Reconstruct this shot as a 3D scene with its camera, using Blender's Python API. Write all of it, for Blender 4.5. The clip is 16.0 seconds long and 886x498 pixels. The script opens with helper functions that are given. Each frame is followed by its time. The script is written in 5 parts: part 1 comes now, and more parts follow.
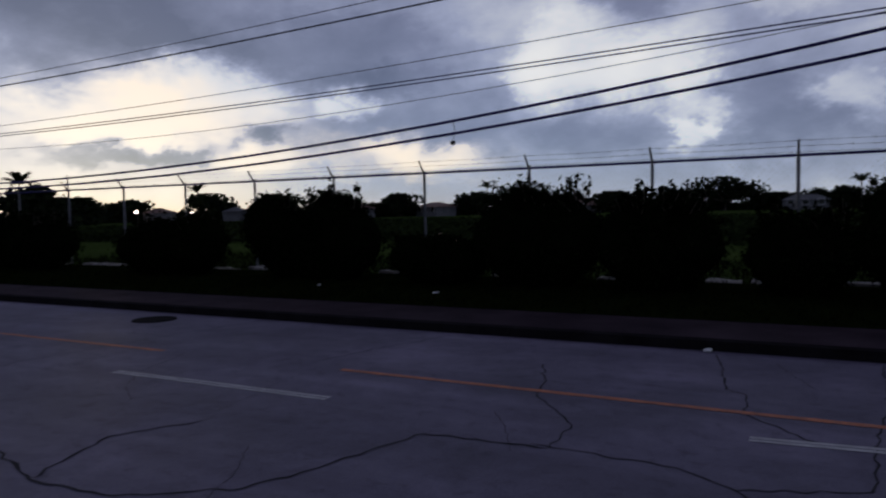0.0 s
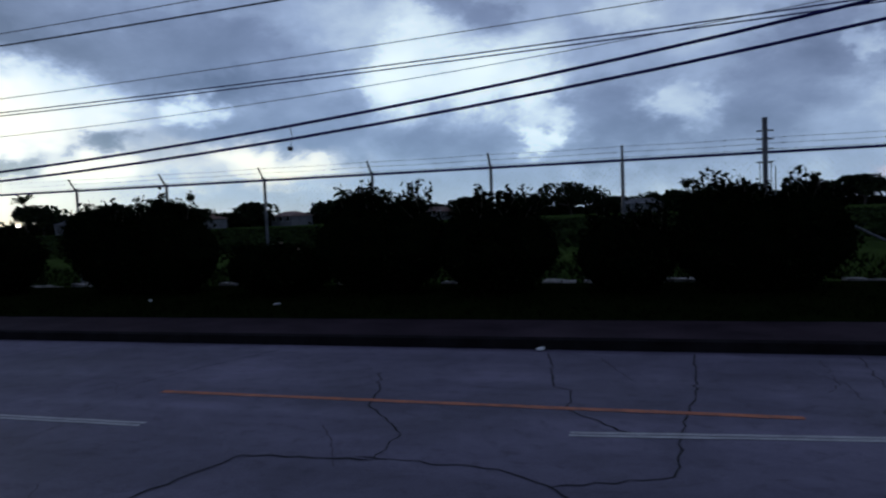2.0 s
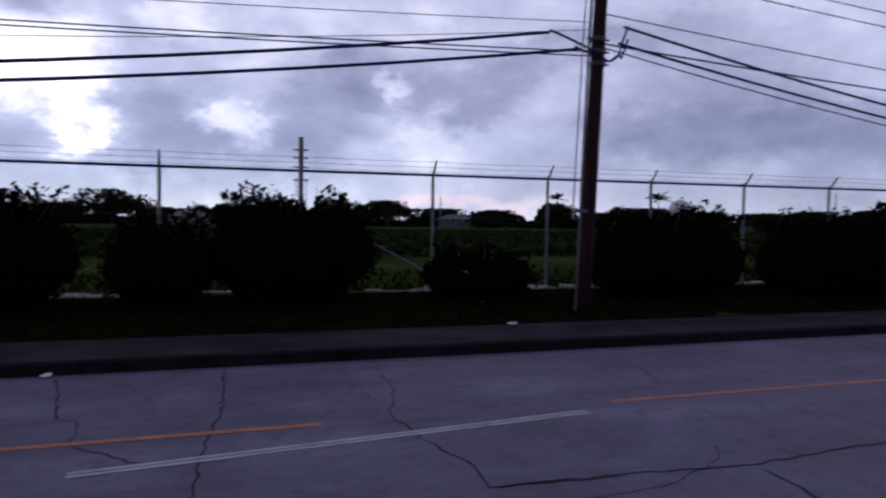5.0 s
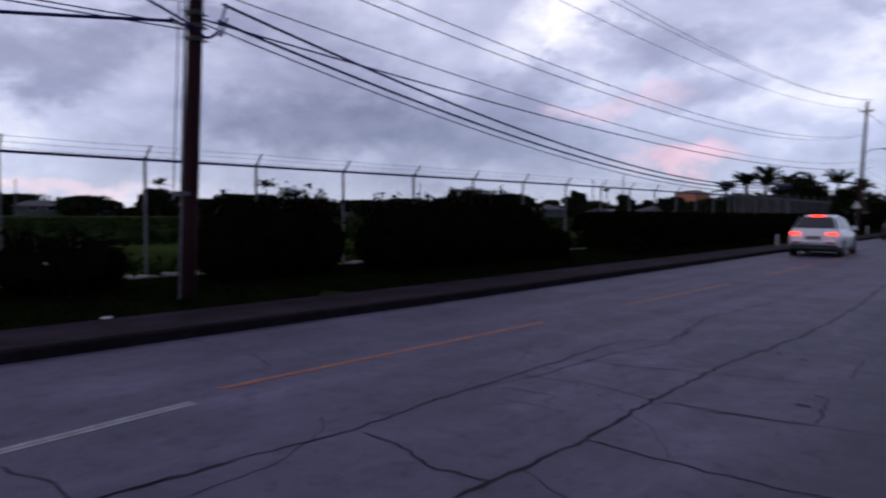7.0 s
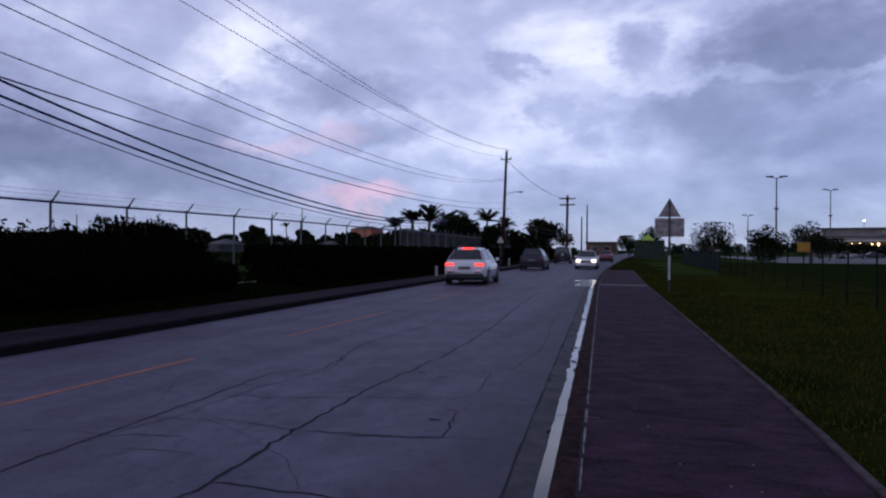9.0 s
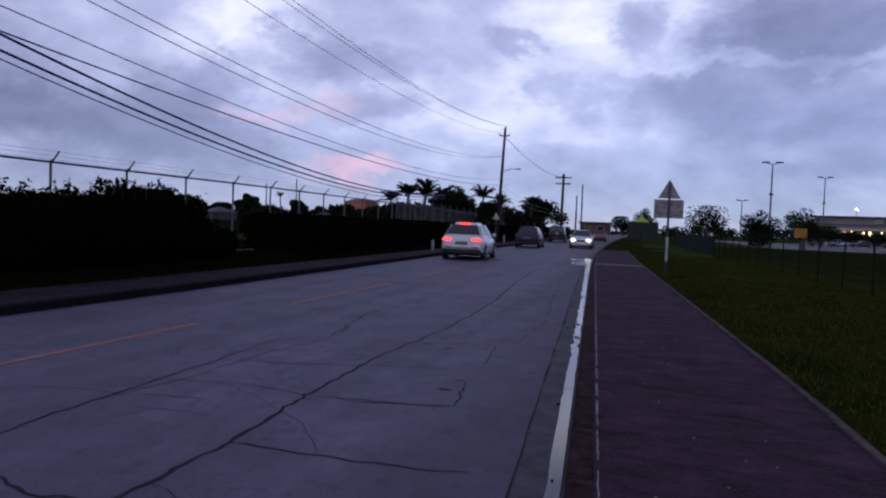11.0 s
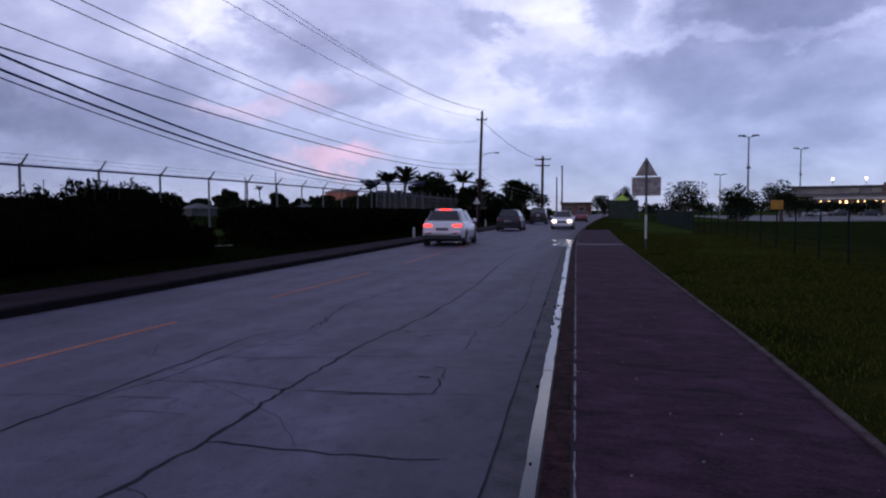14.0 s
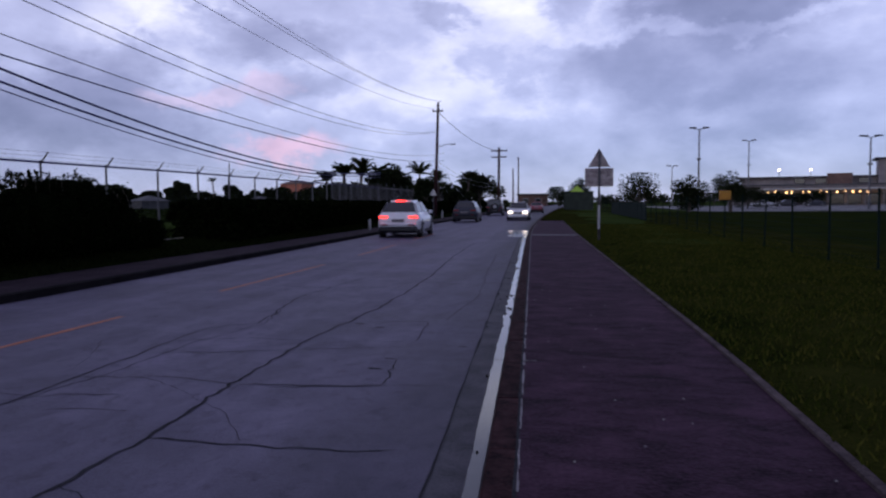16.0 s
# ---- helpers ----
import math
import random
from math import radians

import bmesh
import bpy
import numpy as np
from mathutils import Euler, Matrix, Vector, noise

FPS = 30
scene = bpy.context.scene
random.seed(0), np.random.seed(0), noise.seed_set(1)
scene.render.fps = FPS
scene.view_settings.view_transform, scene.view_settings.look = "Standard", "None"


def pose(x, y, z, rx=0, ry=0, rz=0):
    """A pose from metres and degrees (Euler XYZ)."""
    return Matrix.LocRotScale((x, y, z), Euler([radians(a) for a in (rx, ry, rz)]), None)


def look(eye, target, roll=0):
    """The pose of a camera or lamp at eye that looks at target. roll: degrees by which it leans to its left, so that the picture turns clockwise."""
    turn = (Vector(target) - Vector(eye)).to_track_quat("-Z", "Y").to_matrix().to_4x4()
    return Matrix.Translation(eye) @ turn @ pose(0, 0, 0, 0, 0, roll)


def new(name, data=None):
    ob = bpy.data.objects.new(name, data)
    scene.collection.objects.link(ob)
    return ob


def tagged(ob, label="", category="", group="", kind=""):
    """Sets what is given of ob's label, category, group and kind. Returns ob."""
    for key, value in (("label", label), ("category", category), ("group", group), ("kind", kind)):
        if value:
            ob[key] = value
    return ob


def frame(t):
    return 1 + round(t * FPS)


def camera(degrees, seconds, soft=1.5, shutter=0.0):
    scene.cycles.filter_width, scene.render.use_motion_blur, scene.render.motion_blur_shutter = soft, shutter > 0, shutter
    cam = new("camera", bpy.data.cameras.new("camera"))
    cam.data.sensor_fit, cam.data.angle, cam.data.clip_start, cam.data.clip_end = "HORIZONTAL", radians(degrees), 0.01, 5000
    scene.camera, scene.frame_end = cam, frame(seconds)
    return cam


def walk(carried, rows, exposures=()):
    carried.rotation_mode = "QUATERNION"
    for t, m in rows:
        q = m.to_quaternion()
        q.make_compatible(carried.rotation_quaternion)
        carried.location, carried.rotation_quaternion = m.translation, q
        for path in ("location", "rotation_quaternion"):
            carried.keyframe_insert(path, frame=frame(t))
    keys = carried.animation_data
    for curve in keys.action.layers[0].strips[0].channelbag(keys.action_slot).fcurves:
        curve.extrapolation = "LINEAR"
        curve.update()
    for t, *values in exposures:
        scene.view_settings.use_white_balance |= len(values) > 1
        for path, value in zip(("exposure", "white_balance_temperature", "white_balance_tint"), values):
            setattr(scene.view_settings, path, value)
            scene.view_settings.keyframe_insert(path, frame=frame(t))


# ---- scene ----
cam = camera(63.8, 16.0, soft=2.2, shutter=0.5)
PATH = [
    (0, (0.725, -0.652, 1.737), (-1.039, -1.588, 1.625), -1.2),
    (0.5, (0.643, -0.617, 1.733), (-1.175, -1.447, 1.651), -0.9),
    (1, (0.58, -0.561, 1.727), (-1.27, -1.317, 1.65), -1.2),
    (1.5, (0.532, -0.515, 1.723), (-1.346, -1.197, 1.641), -1.8),
    (2, (0.469, -0.443, 1.708), (-1.445, -1.016, 1.606), -2.2),
    (2.5, (0.406, -0.38, 1.697), (-1.542, -0.817, 1.588), -2.0),
    (3, (0.372, -0.317, 1.699), (-1.613, -0.538, 1.595), -2.5),
    (3.5, (0.282, -0.295, 1.674), (-1.714, -0.257, 1.558), -1.0),
    (4, (0.213, -0.293, 1.666), (-1.765, -0.017, 1.545), -0.8),
    (4.2, (0.197, -0.265, 1.654), (-1.77, 0.077, 1.537), -0.3),
    (6.3, (0.108, -0.256, 1.666), (-1.487, 0.948, 1.589), 1.5),
    (6.5, (0.108, -0.24, 1.652), (-1.415, 1.053, 1.561), 1.9),
    (7, (0.076, -0.14, 1.607), (-1.23, 1.372, 1.501), 0.4),
    (7.5, (0.097, -0.065, 1.584), (-0.956, 1.632, 1.482), -0.4),
    (8, (0.156, 0.174, 1.56), (-0.613, 2.019, 1.495), -0.4),
    (8.5, (0.213, 0.247, 1.533), (-0.354, 2.164, 1.513), 0.4),
    (9, (0.271, 0.252, 1.515), (-0.267, 2.178, 1.514), 0.4),
    (9.5, (0.273, 0.233, 1.496), (-0.308, 2.146, 1.448), 0.6),
    (9.7, (0.25, 0.248, 1.476), (-0.289, 2.174, 1.445), 1.0),
    (12, (0.036, 0.162, 1.466), (-0.483, 2.089, 1.338), 2.4),
    (12.5, (0.045, 0.208, 1.46), (-0.431, 2.145, 1.318), 0.7),
    (13, (0.091, 0.242, 1.476), (-0.398, 2.176, 1.338), 0.2),
    (13.5, (0.159, 0.277, 1.479), (-0.298, 2.22, 1.357), -0.2),
    (14, (0.156, 0.25, 1.477), (-0.314, 2.191, 1.37), -0.2),
    (14.5, (0.159, 0.249, 1.477), (-0.342, 2.183, 1.378), -0.3),
    (15, (0.161, 0.268, 1.477), (-0.319, 2.207, 1.369), 0.2),
    (15.5, (0.185, 0.289, 1.466), (-0.243, 2.239, 1.351), -0.2),
    (16, (0.223, 0.287, 1.465), (-0.131, 2.252, 1.334), -0.4),
]
EXPOSURES = [
    (0.0, -0.65, 7400, 4), (0.5, -0.66, 6650, -4), (1.0, -0.60, 6400, -8), (2.0, -0.36, 6450, -9), (2.7, -0.2, 6650, -6),
    (3.2, 0.1, 6950, 0), (3.6, 0.25, 7300, 9), (4.2, 0.27, 7600, 12), (6.3, 0.32, 7450, 6), (7.3, 0.28, 7900, 8), (8.3, 0.18, 7150, 9),
    (9.0, 0.08, 6850, 9), (12.0, 0.17, 6950, 12), (16.0, 0.2, 7020, 13),
]
walk(cam, [(t, look(eye, target, roll)) for t, eye, target, roll in PATH], EXPOSURES)

# ---- sky and light ----
SUN_AZ, SUN_EL = 236.0, 2.5

# clouds and clear gaps: azimuth, elevation, half width, half height (degrees), density
SOUTH_WEST = [
    (232.7, 14.5, 9.7, 3.4, 0.95), (228.0, 12.1, 3.0, 1.7, 0.45), (215.2, 12.3, 8.4, 2.3, 0.65), (215.0, 17.4, 7.4, 1.9, 0.45), (225.4, 9.1, 4.5, 2.7, -0.75),
    (233.8, 7.2, 6.5, 2.0, -0.75), (221.7, 5.8, 1.8, 1.1, 1.1), (231.6, 4.4, 4.5, 0.7, 1.0), (215.4, 8.2, 2.0, 1.2, -0.8), (213.7, 9.8, 5.8, 0.9, 0.35),
    (207.5, 7.4, 6.9, 2.6, 0.45), (216.2, 5.6, 3.7, 1.6, 0.35), (208.7, 4.0, 4.3, 0.9, -0.6), (200.6, 14.2, 4.4, 2.0, -0.55), (199.6, 10.1, 1.9, 2.4, -0.45),
    (194.2, 15.9, 2.3, 1.1, 0.50), (222.6, 3.5, 3.1, 0.7, -0.5),
]
SOUTH = [
    (194.5, 6.2, 4.8, 2.2, 0.40), (190.4, 12.0, 4.4, 2.0, -0.30), (188.9, 5.4, 1.1, 1.2, -0.65), (202.4, 14.1, 3.3, 1.8, 0.35), (194.1, 10.0, 6.1, 2.4, -0.42),
    (178.0, 7.8, 1.6, 1.6, -0.42), (170.8, 8.6, 5.1, 3.4, 0.50), (183.6, 6.6, 3.5, 2.6, 0.45), (165.2, 10.4, 0.9, 1.1, -0.5), (196.6, 11.1, 4.3, 2.2, -0.35),
    (189.3, 7.4, 1.9, 2.4, -0.50), (182.3, 15.0, 2.8, 1.6, -0.35), (182.9, 9.9, 4.2, 2.6, 0.25), (162.5, 10.8, 8.1, 2.6, 0.45), (152.1, 13.2, 5.1, 1.6, 0.35),
    (164.4, 6.4, 6.4, 1.4, -0.20), (177.6, 4.8, 8.9, 2.0, 0.30),
]
SOUTH_EAST = [
    (159.5, 10.6, 4.5, 2.0, 0.20), (141.3, 12.7, 6.6, 2.5, 0.40), (166.0, 8.7, 2.9, 1.5, -0.25), (141.5, 6.8, 7.1, 1.9, 0.30), (120.1, 14.4, 3.3, 2.6, -0.32),
    (124.7, 10.4, 3.6, 1.8, 0.38), (113.0, 12.5, 5.2, 1.4, 0.36), (111.4, 9.0, 3.8, 1.1, 0.36), (142.6, 7.7, 8.7, 2.9, 0.28), (128.0, 6.5, 9.0, 2.2, 0.30),
]
EAST = [
    (120.5, 11.8, 6.0, 1.6, 0.16), (125.4, 6.7, 7.5, 2.0, 0.15), (100.8, 13.7, 2.1, 1.1, 0.38), (96.7, 10.6, 2.2, 1.1, 0.28), (97.7, 9.4, 4.4, 3.3, -0.25),
    (91.2, 15.8, 7.2, 2.6, -0.40), (90.1, 15.5, 2.2, 1.6, 0.50), (78.6, 14.9, 6.6, 2.6, 0.75), (82.0, 10.1, 10.5, 2.3, 0.40), (79.0, 6.5, 7.5, 2.1, 0.34),
    (79.9, 12.6, 8.3, 0.6, -0.32), (106.0, 7.6, 6.6, 3.2, -0.12), (87.5, 2.9, 12.3, 1.7, 0.12), (92.0, 3.0, 36.0, 3.0, 0.22), (138.0, 5.0, 17.0, 4.6, 0.32),
]
LOBES = SOUTH_WEST + SOUTH + SOUTH_EAST + EAST
# lit cloud edges: azimuth, elevation, half width, half height, warm or pink
GLOWS = [
    (232, 4.6, 12, 4.4, "warm"), (212, 4.0, 8, 1.3, "warm"), (210, 2.9, 2.0, 1.0, "warm"), (159.6, 1.0, 8, 0.6, "pink"),
    (119.0, 7.9, 3.2, 0.7, "pink"), (112.3, 4.1, 3.0, 0.85, "rose"), (114.2, 9.0, 1.9, 0.9, "pink"),
]


class Nodes:
    """Small helper that wires shader nodes."""

    def __init__(self, tree):
        self.tree = tree

    def add(self, kind, **props):
        n = self.tree.nodes.new(kind)
        for k, v in props.items():
            setattr(n, k, v)
        return n

    def link(self, a, b):
        self.tree.links.new(a, b)

    def put(self, value, socket):
        if isinstance(value, bpy.types.NodeSocket):
            self.link(value, socket)
        else:
            socket.default_value = value

    def math(self, op, a, b=0.0, c=0.0):
        n = self.add("ShaderNodeMath", operation=op)
        for v, s in zip((a, b, c), n.inputs):
            self.put(v, s)
        return n.outputs[0]

    def mix(self, f, a, b, blend="MIX"):
        n = self.add("ShaderNodeMix", data_type="RGBA", blend_type=blend)
        self.put(f, n.inputs[0])
        self.put(a, n.inputs[6])
        self.put(b, n.inputs[7])
        return n.outputs[2]

    def ramp(self, f, stops, interp="LINEAR"):
        n = self.add("ShaderNodeValToRGB")
        r = n.color_ramp
        r.interpolation = interp
        while len(r.elements) < len(stops):
            r.elements.new(0.5)
        for e, (p, c) in zip(r.elements, stops):
            e.position, e.color = p, (c if len(c) == 4 else (*c, 1))
        self.put(f, n.inputs[0])
        return n.outputs[0]

    def noise(self, vec, scale, detail=4.0, rough=0.55, distortion=0.0):
        n = self.add("ShaderNodeTexNoise")
        n.inputs["Scale"].default_value = scale
        n.inputs["Detail"].default_value = detail
        n.inputs["Roughness"].default_value = rough
        n.inputs["Distortion"].default_value = distortion
        if vec is not None:
            self.link(vec, n.inputs["Vector"])
        return n.outputs["Fac"]


def build_world():
    world = bpy.data.worlds.new("dusk_sky")
    scene.world = world
    world.use_nodes = True
    t = world.node_tree
    t.nodes.clear()
    n = Nodes(t)
    d = n.add("ShaderNodeTexCoord").outputs["Generated"]
    xyz = n.add("ShaderNodeSeparateXYZ")
    n.link(d, xyz.inputs[0])
    az = n.math("MULTIPLY", n.math("ARCTAN2", xyz.outputs[1], xyz.outputs[0]), 57.29578)
    az = n.math("WRAP", az, 390.0, 30.0)
    el = n.math("MULTIPLY", n.math("ARCSINE", xyz.outputs[2]), 57.29578)
    # ragged edges: shift the directions by noise
    sq = n.add("ShaderNodeVectorMath", operation="MULTIPLY")
    n.link(d, sq.inputs[0])
    sq.inputs[1].default_value = (1, 1, 1.8)
    w1 = n.noise(sq.outputs[0], 7.5, 8.0, 0.63)
    w2 = n.noise(sq.outputs[0], 7.0, 8.0, 0.63, 0.2)
    az = n.math("ADD", az, n.math("MULTIPLY", n.math("SUBTRACT", w1, 0.5), 13.0))
    el0 = el
    el = n.math("ADD", el, n.math("MULTIPLY", n.math("SUBTRACT", w2, 0.5), 8.5))

    def lobe(a0, e0, sa, se):
        u = n.math("DIVIDE", n.math("SUBTRACT", az, a0), sa)
        v = n.math("DIVIDE", n.math("SUBTRACT", el, e0), se)
        r2 = n.math("MULTIPLY_ADD", u, u, n.math("MULTIPLY", v, v))
        return n.math("POWER", 2.718, n.math("MULTIPLY", n.math("MULTIPLY", r2, r2), -0.55))

    dens = n.math("MULTIPLY", n.math("SUBTRACT", n.noise(sq.outputs[0], 4.2, 8.0, 0.56, 0.2), 0.5), 1.0)
    dens = n.math("MULTIPLY_ADD", n.math("SUBTRACT", n.noise(sq.outputs[0], 17.0, 6.0, 0.55), 0.5), 0.55, dens)
    # extra density above the view, added to cut the light on the ground
    high = n.add("ShaderNodeMapRange", interpolation_type="SMOOTHSTEP")
    n.link(el0, high.inputs[0])
    high.inputs[1].default_value, high.inputs[2].default_value = 20.0, 45.0
    dens = n.math("MULTIPLY_ADD", high.outputs[0], 0.7, dens)
    # and more in the unseen east, added to darken the bushes' road side
    east = n.add("ShaderNodeMapRange", interpolation_type="SMOOTHSTEP")
    n.link(xyz.outputs[0], east.inputs[0])
    east.inputs[1].default_value, east.inputs[2].default_value = 0.42, 0.85
    dens = n.math("MULTIPLY_ADD", east.outputs[0], 0.9, dens)
    for a0, e0, sa, se, amount in LOBES:
        dens = n.math("MULTIPLY_ADD", lobe(a0, e0, sa, se), amount, dens)
    f = n.add("ShaderNodeMapRange", interpolation_type="LINEAR")
    n.link(dens, f.inputs[0])
    f.inputs[1].default_value, f.inputs[2].default_value = -1.1, 1.1
    col = n.ramp(f.outputs[0], [(0.0, (1.14, 1.15, 1.29)), (0.22, (0.88, 0.92, 1.13)), (0.5, (0.42, 0.460, 0.725)),
                               (0.72, (0.25, 0.268, 0.455)), (1.0, (0.13, 0.137, 0.245))])
    bright = n.math("SUBTRACT", 1.0, f.outputs[0])
    for a0, e0, sa, se, tone in GLOWS:
        c = {"warm": (1.42, 1.2, 1.08, 1), "pink": (1.05, 0.70, 0.86, 1), "rose": (1.18, 0.58, 0.70, 1)}[tone]
        floor = 0.18 if tone == "rose" else 0.02
        g = n.math("MULTIPLY", lobe(a0, e0, sa, se), n.math("MULTIPLY_ADD", n.math("MULTIPLY", bright, bright), 1.5 if tone == "warm" else 1.1, floor))
        gn = n.math("MINIMUM", g, 0.9)
        col = n.mix(gn, col, c)
    # clear air behind the deck
    sky = n.add("ShaderNodeTexSky", sky_type="NISHITA")
    sky.sun_disc = False
    sky.air_density, sky.dust_density, sky.ozone_density = 0.5, 0.3, 3.0
    sky.sun_elevation, sky.sun_rotation = radians(SUN_EL), radians(90 - SUN_AZ)
    clear = n.add("ShaderNodeVectorMath", operation="SCALE")
    n.link(sky.outputs[0], clear.inputs[0])
    clear.inputs["Scale"].default_value = 0.05
    col = n.mix(1.0, col, clear.outputs[0], "ADD")
    bg = n.add("ShaderNodeBackground")
    n.link(col, bg.inputs[0])
    bg.inputs[1].default_value = 1.0
    n.link(bg.outputs[0], n.add("ShaderNodeOutputWorld").inputs[0])


build_world()
sun_data = bpy.data.lights.new("sun", "SUN")
sun_data.energy, sun_data.angle, sun_data.color = 0.1, radians(12), (1.0, 0.82, 0.66)
sun = new("sun", sun_data)
sa = radians(SUN_AZ)
sun.matrix_world = look((0, 0, 60), (-math.cos(sa), -math.sin(sa), 60 - math.tan(radians(4))))

# ---- materials ----


def surf(name, c1, c2, scale=3.0, fine=40.0, rough=0.8, bump=0.3, metal=0.0, rough2=None, stretch=None, random_hue=0.0, spec=0.5, dist=0.02):
    """A surface of two colours, mottled at two scales, with fine relief."""
    m = bpy.data.materials.new(name)
    m.use_nodes = True
    t = m.node_tree
    n = Nodes(t)
    b = t.nodes["Principled BSDF"]
    co = n.add("ShaderNodeTexCoord").outputs["Object"]
    if stretch:
        mp = n.add("ShaderNodeMapping")
        mp.inputs["Scale"].default_value = stretch
        n.link(co, mp.inputs[0])
        co = mp.outputs[0]
    a = n.noise(co, scale, 5.0, 0.6, 0.3)
    f = n.noise(co, fine, 3.0, 0.6)
    k = n.math("ADD", n.math("MULTIPLY", a, 0.62), n.math("MULTIPLY", f, 0.38))
    k = n.ramp(k, [(0.36, (0, 0, 0)), (0.64, (1, 1, 1))])
    col = n.mix(k, (*c1, 1), (*c2, 1))
    if random_hue:
        oi = n.add("ShaderNodeObjectInfo").outputs["Random"]
        v = n.math("MULTIPLY_ADD", oi, random_hue, 1 - random_hue / 2)
        hs = n.add("ShaderNodeHueSaturation")
        n.link(col, hs.inputs["Color"])
        n.link(v, hs.inputs["Value"])
        col = hs.outputs[0]
    n.link(col, b.inputs["Base Color"])
    b.inputs["Metallic"].default_value = metal
    b.inputs["Specular IOR Level"].default_value = spec
    if rough2 is None:
        b.inputs["Roughness"].default_value = rough
    else:
        n.link(n.math("MULTIPLY_ADD", a, rough2 - rough, rough), b.inputs["Roughness"])
    if bump:
        bn = n.add("ShaderNodeBump")
        bn.inputs["Strength"].default_value = bump
        bn.inputs["Distance"].default_value = dist
        n.link(n.math("ADD", f, a), bn.inputs["Height"])
        n.link(bn.outputs[0], b.inputs["Normal"])
    return m


def leafy(name, c1, c2, c3, rough=0.55):
    """Leaves, each a little different in tone."""
    m = bpy.data.materials.new(name)
    m.use_nodes = True
    n = Nodes(m.node_tree)
    b = m.node_tree.nodes["Principled BSDF"]
    r = n.add("ShaderNodeNewGeometry").outputs["Random Per Island"]
    n.link(n.ramp(r, [(0.0, c1), (0.5, c2), (1.0, c3)]), b.inputs["Base Color"])
    b.inputs["Roughness"].default_value = rough
    b.inputs["Specular IOR Level"].default_value = 0.0
    return m


def glow(name, col, strength):
    m = bpy.data.materials.new(name)
    m.use_nodes = True
    b = m.node_tree.nodes["Principled BSDF"]
    b.inputs["Base Color"].default_value = (*col, 1)
    b.inputs["Emission Color"].default_value = (*col, 1)
    b.inputs["Emission Strength"].default_value = strength
    return m


def plain(name, col, rough=0.5, metal=0.0, coat=0.0):
    m = surf(name, [c * 0.93 for c in col], col, 6.0, 60.0, rough, 0.0, metal)
    m.node_tree.nodes["Principled BSDF"].inputs["Coat Weight"].default_value = coat
    return m


M_ROAD = surf("worn_road_concrete", (0.068, 0.061, 0.094), (0.144, 0.129, 0.190), 0.5, 55.0, 0.55, 0.35, rough2=0.8, spec=0.28)


def wear_road(m):
    """Adds long polished wheel tracks, oil-dark bands and pale scoured blotches to the road."""
    t = m.node_tree
    n = Nodes(t)
    b = t.nodes["Principled BSDF"]
    old = b.inputs["Base Color"].links[0].from_socket
    co = n.add("ShaderNodeTexCoord").outputs["Object"]
    mp = n.add("ShaderNodeMapping")
    mp.inputs["Scale"].default_value = (1.1, 0.035, 1)
    n.link(co, mp.inputs[0])
    tracks = n.ramp(n.noise(mp.outputs[0], 1.3, 3.0, 0.6, 0.2), [(0.34, (0.80, 0.80, 0.82)), (0.66, (1.14, 1.13, 1.12))])
    mp2 = n.add("ShaderNodeMapping")
    mp2.inputs["Scale"].default_value = (1.0, 0.75, 1)
    n.link(co, mp2.inputs[0])
    blots = n.ramp(n.noise(mp2.outputs[0], 1.7, 7.0, 0.65, 0.6), [(0.34, (0.80, 0.80, 0.82)), (0.5, (1, 1, 1)), (0.68, (1.2, 1.19, 1.18))])
    dabs = n.ramp(n.noise(mp2.outputs[0], 6.5, 5.0, 0.7, 0.4), [(0.30, (0.62, 0.62, 0.64)), (0.46, (1, 1, 1)), (0.72, (1.1, 1.1, 1.1))])
    old = n.mix(1.0, old, dabs, "MULTIPLY")
    grit = n.ramp(n.noise(co, 170.0, 2.0, 0.7), [(0.35, (0.78, 0.78, 0.78)), (0.7, (1.2, 1.2, 1.2))])
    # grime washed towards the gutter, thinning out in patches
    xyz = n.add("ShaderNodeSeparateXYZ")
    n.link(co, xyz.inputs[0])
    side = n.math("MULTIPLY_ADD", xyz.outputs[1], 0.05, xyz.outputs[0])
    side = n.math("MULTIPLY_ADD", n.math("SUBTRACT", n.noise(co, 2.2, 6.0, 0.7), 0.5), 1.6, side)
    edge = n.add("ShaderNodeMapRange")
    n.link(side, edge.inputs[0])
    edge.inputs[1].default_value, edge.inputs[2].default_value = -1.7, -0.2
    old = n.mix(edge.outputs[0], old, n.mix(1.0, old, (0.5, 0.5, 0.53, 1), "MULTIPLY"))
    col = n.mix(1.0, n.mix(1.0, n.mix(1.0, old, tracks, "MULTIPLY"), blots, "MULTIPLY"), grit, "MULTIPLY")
    n.link(col, b.inputs["Base Color"])


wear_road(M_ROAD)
M_GUTTER = surf("gutter_concrete", (0.018, 0.018, 0.024), (0.092, 0.088, 0.104), 3.2, 50.0, 0.6, 0.3, rough2=0.85, spec=0.2)
M_WALK = surf("stained_walk", (0.012, 0.005, 0.010), (0.080, 0.041, 0.066), 3.6, 48.0, 0.75, 0.6, rough2=0.95, stretch=(0.75, 1.25, 1), spec=0.06)
M_KERB = surf("rusty_kerb", (0.003, 0.0015, 0.003), (0.058, 0.026, 0.028), 9.0, 60.0, 0.85, 0.8, random_hue=0.4, spec=0.05)
M_JOINT = surf("pale_joint_mortar", (0.05, 0.04, 0.04), (0.30, 0.28, 0.29), 9.0, 60.0, 0.8, 0.3)
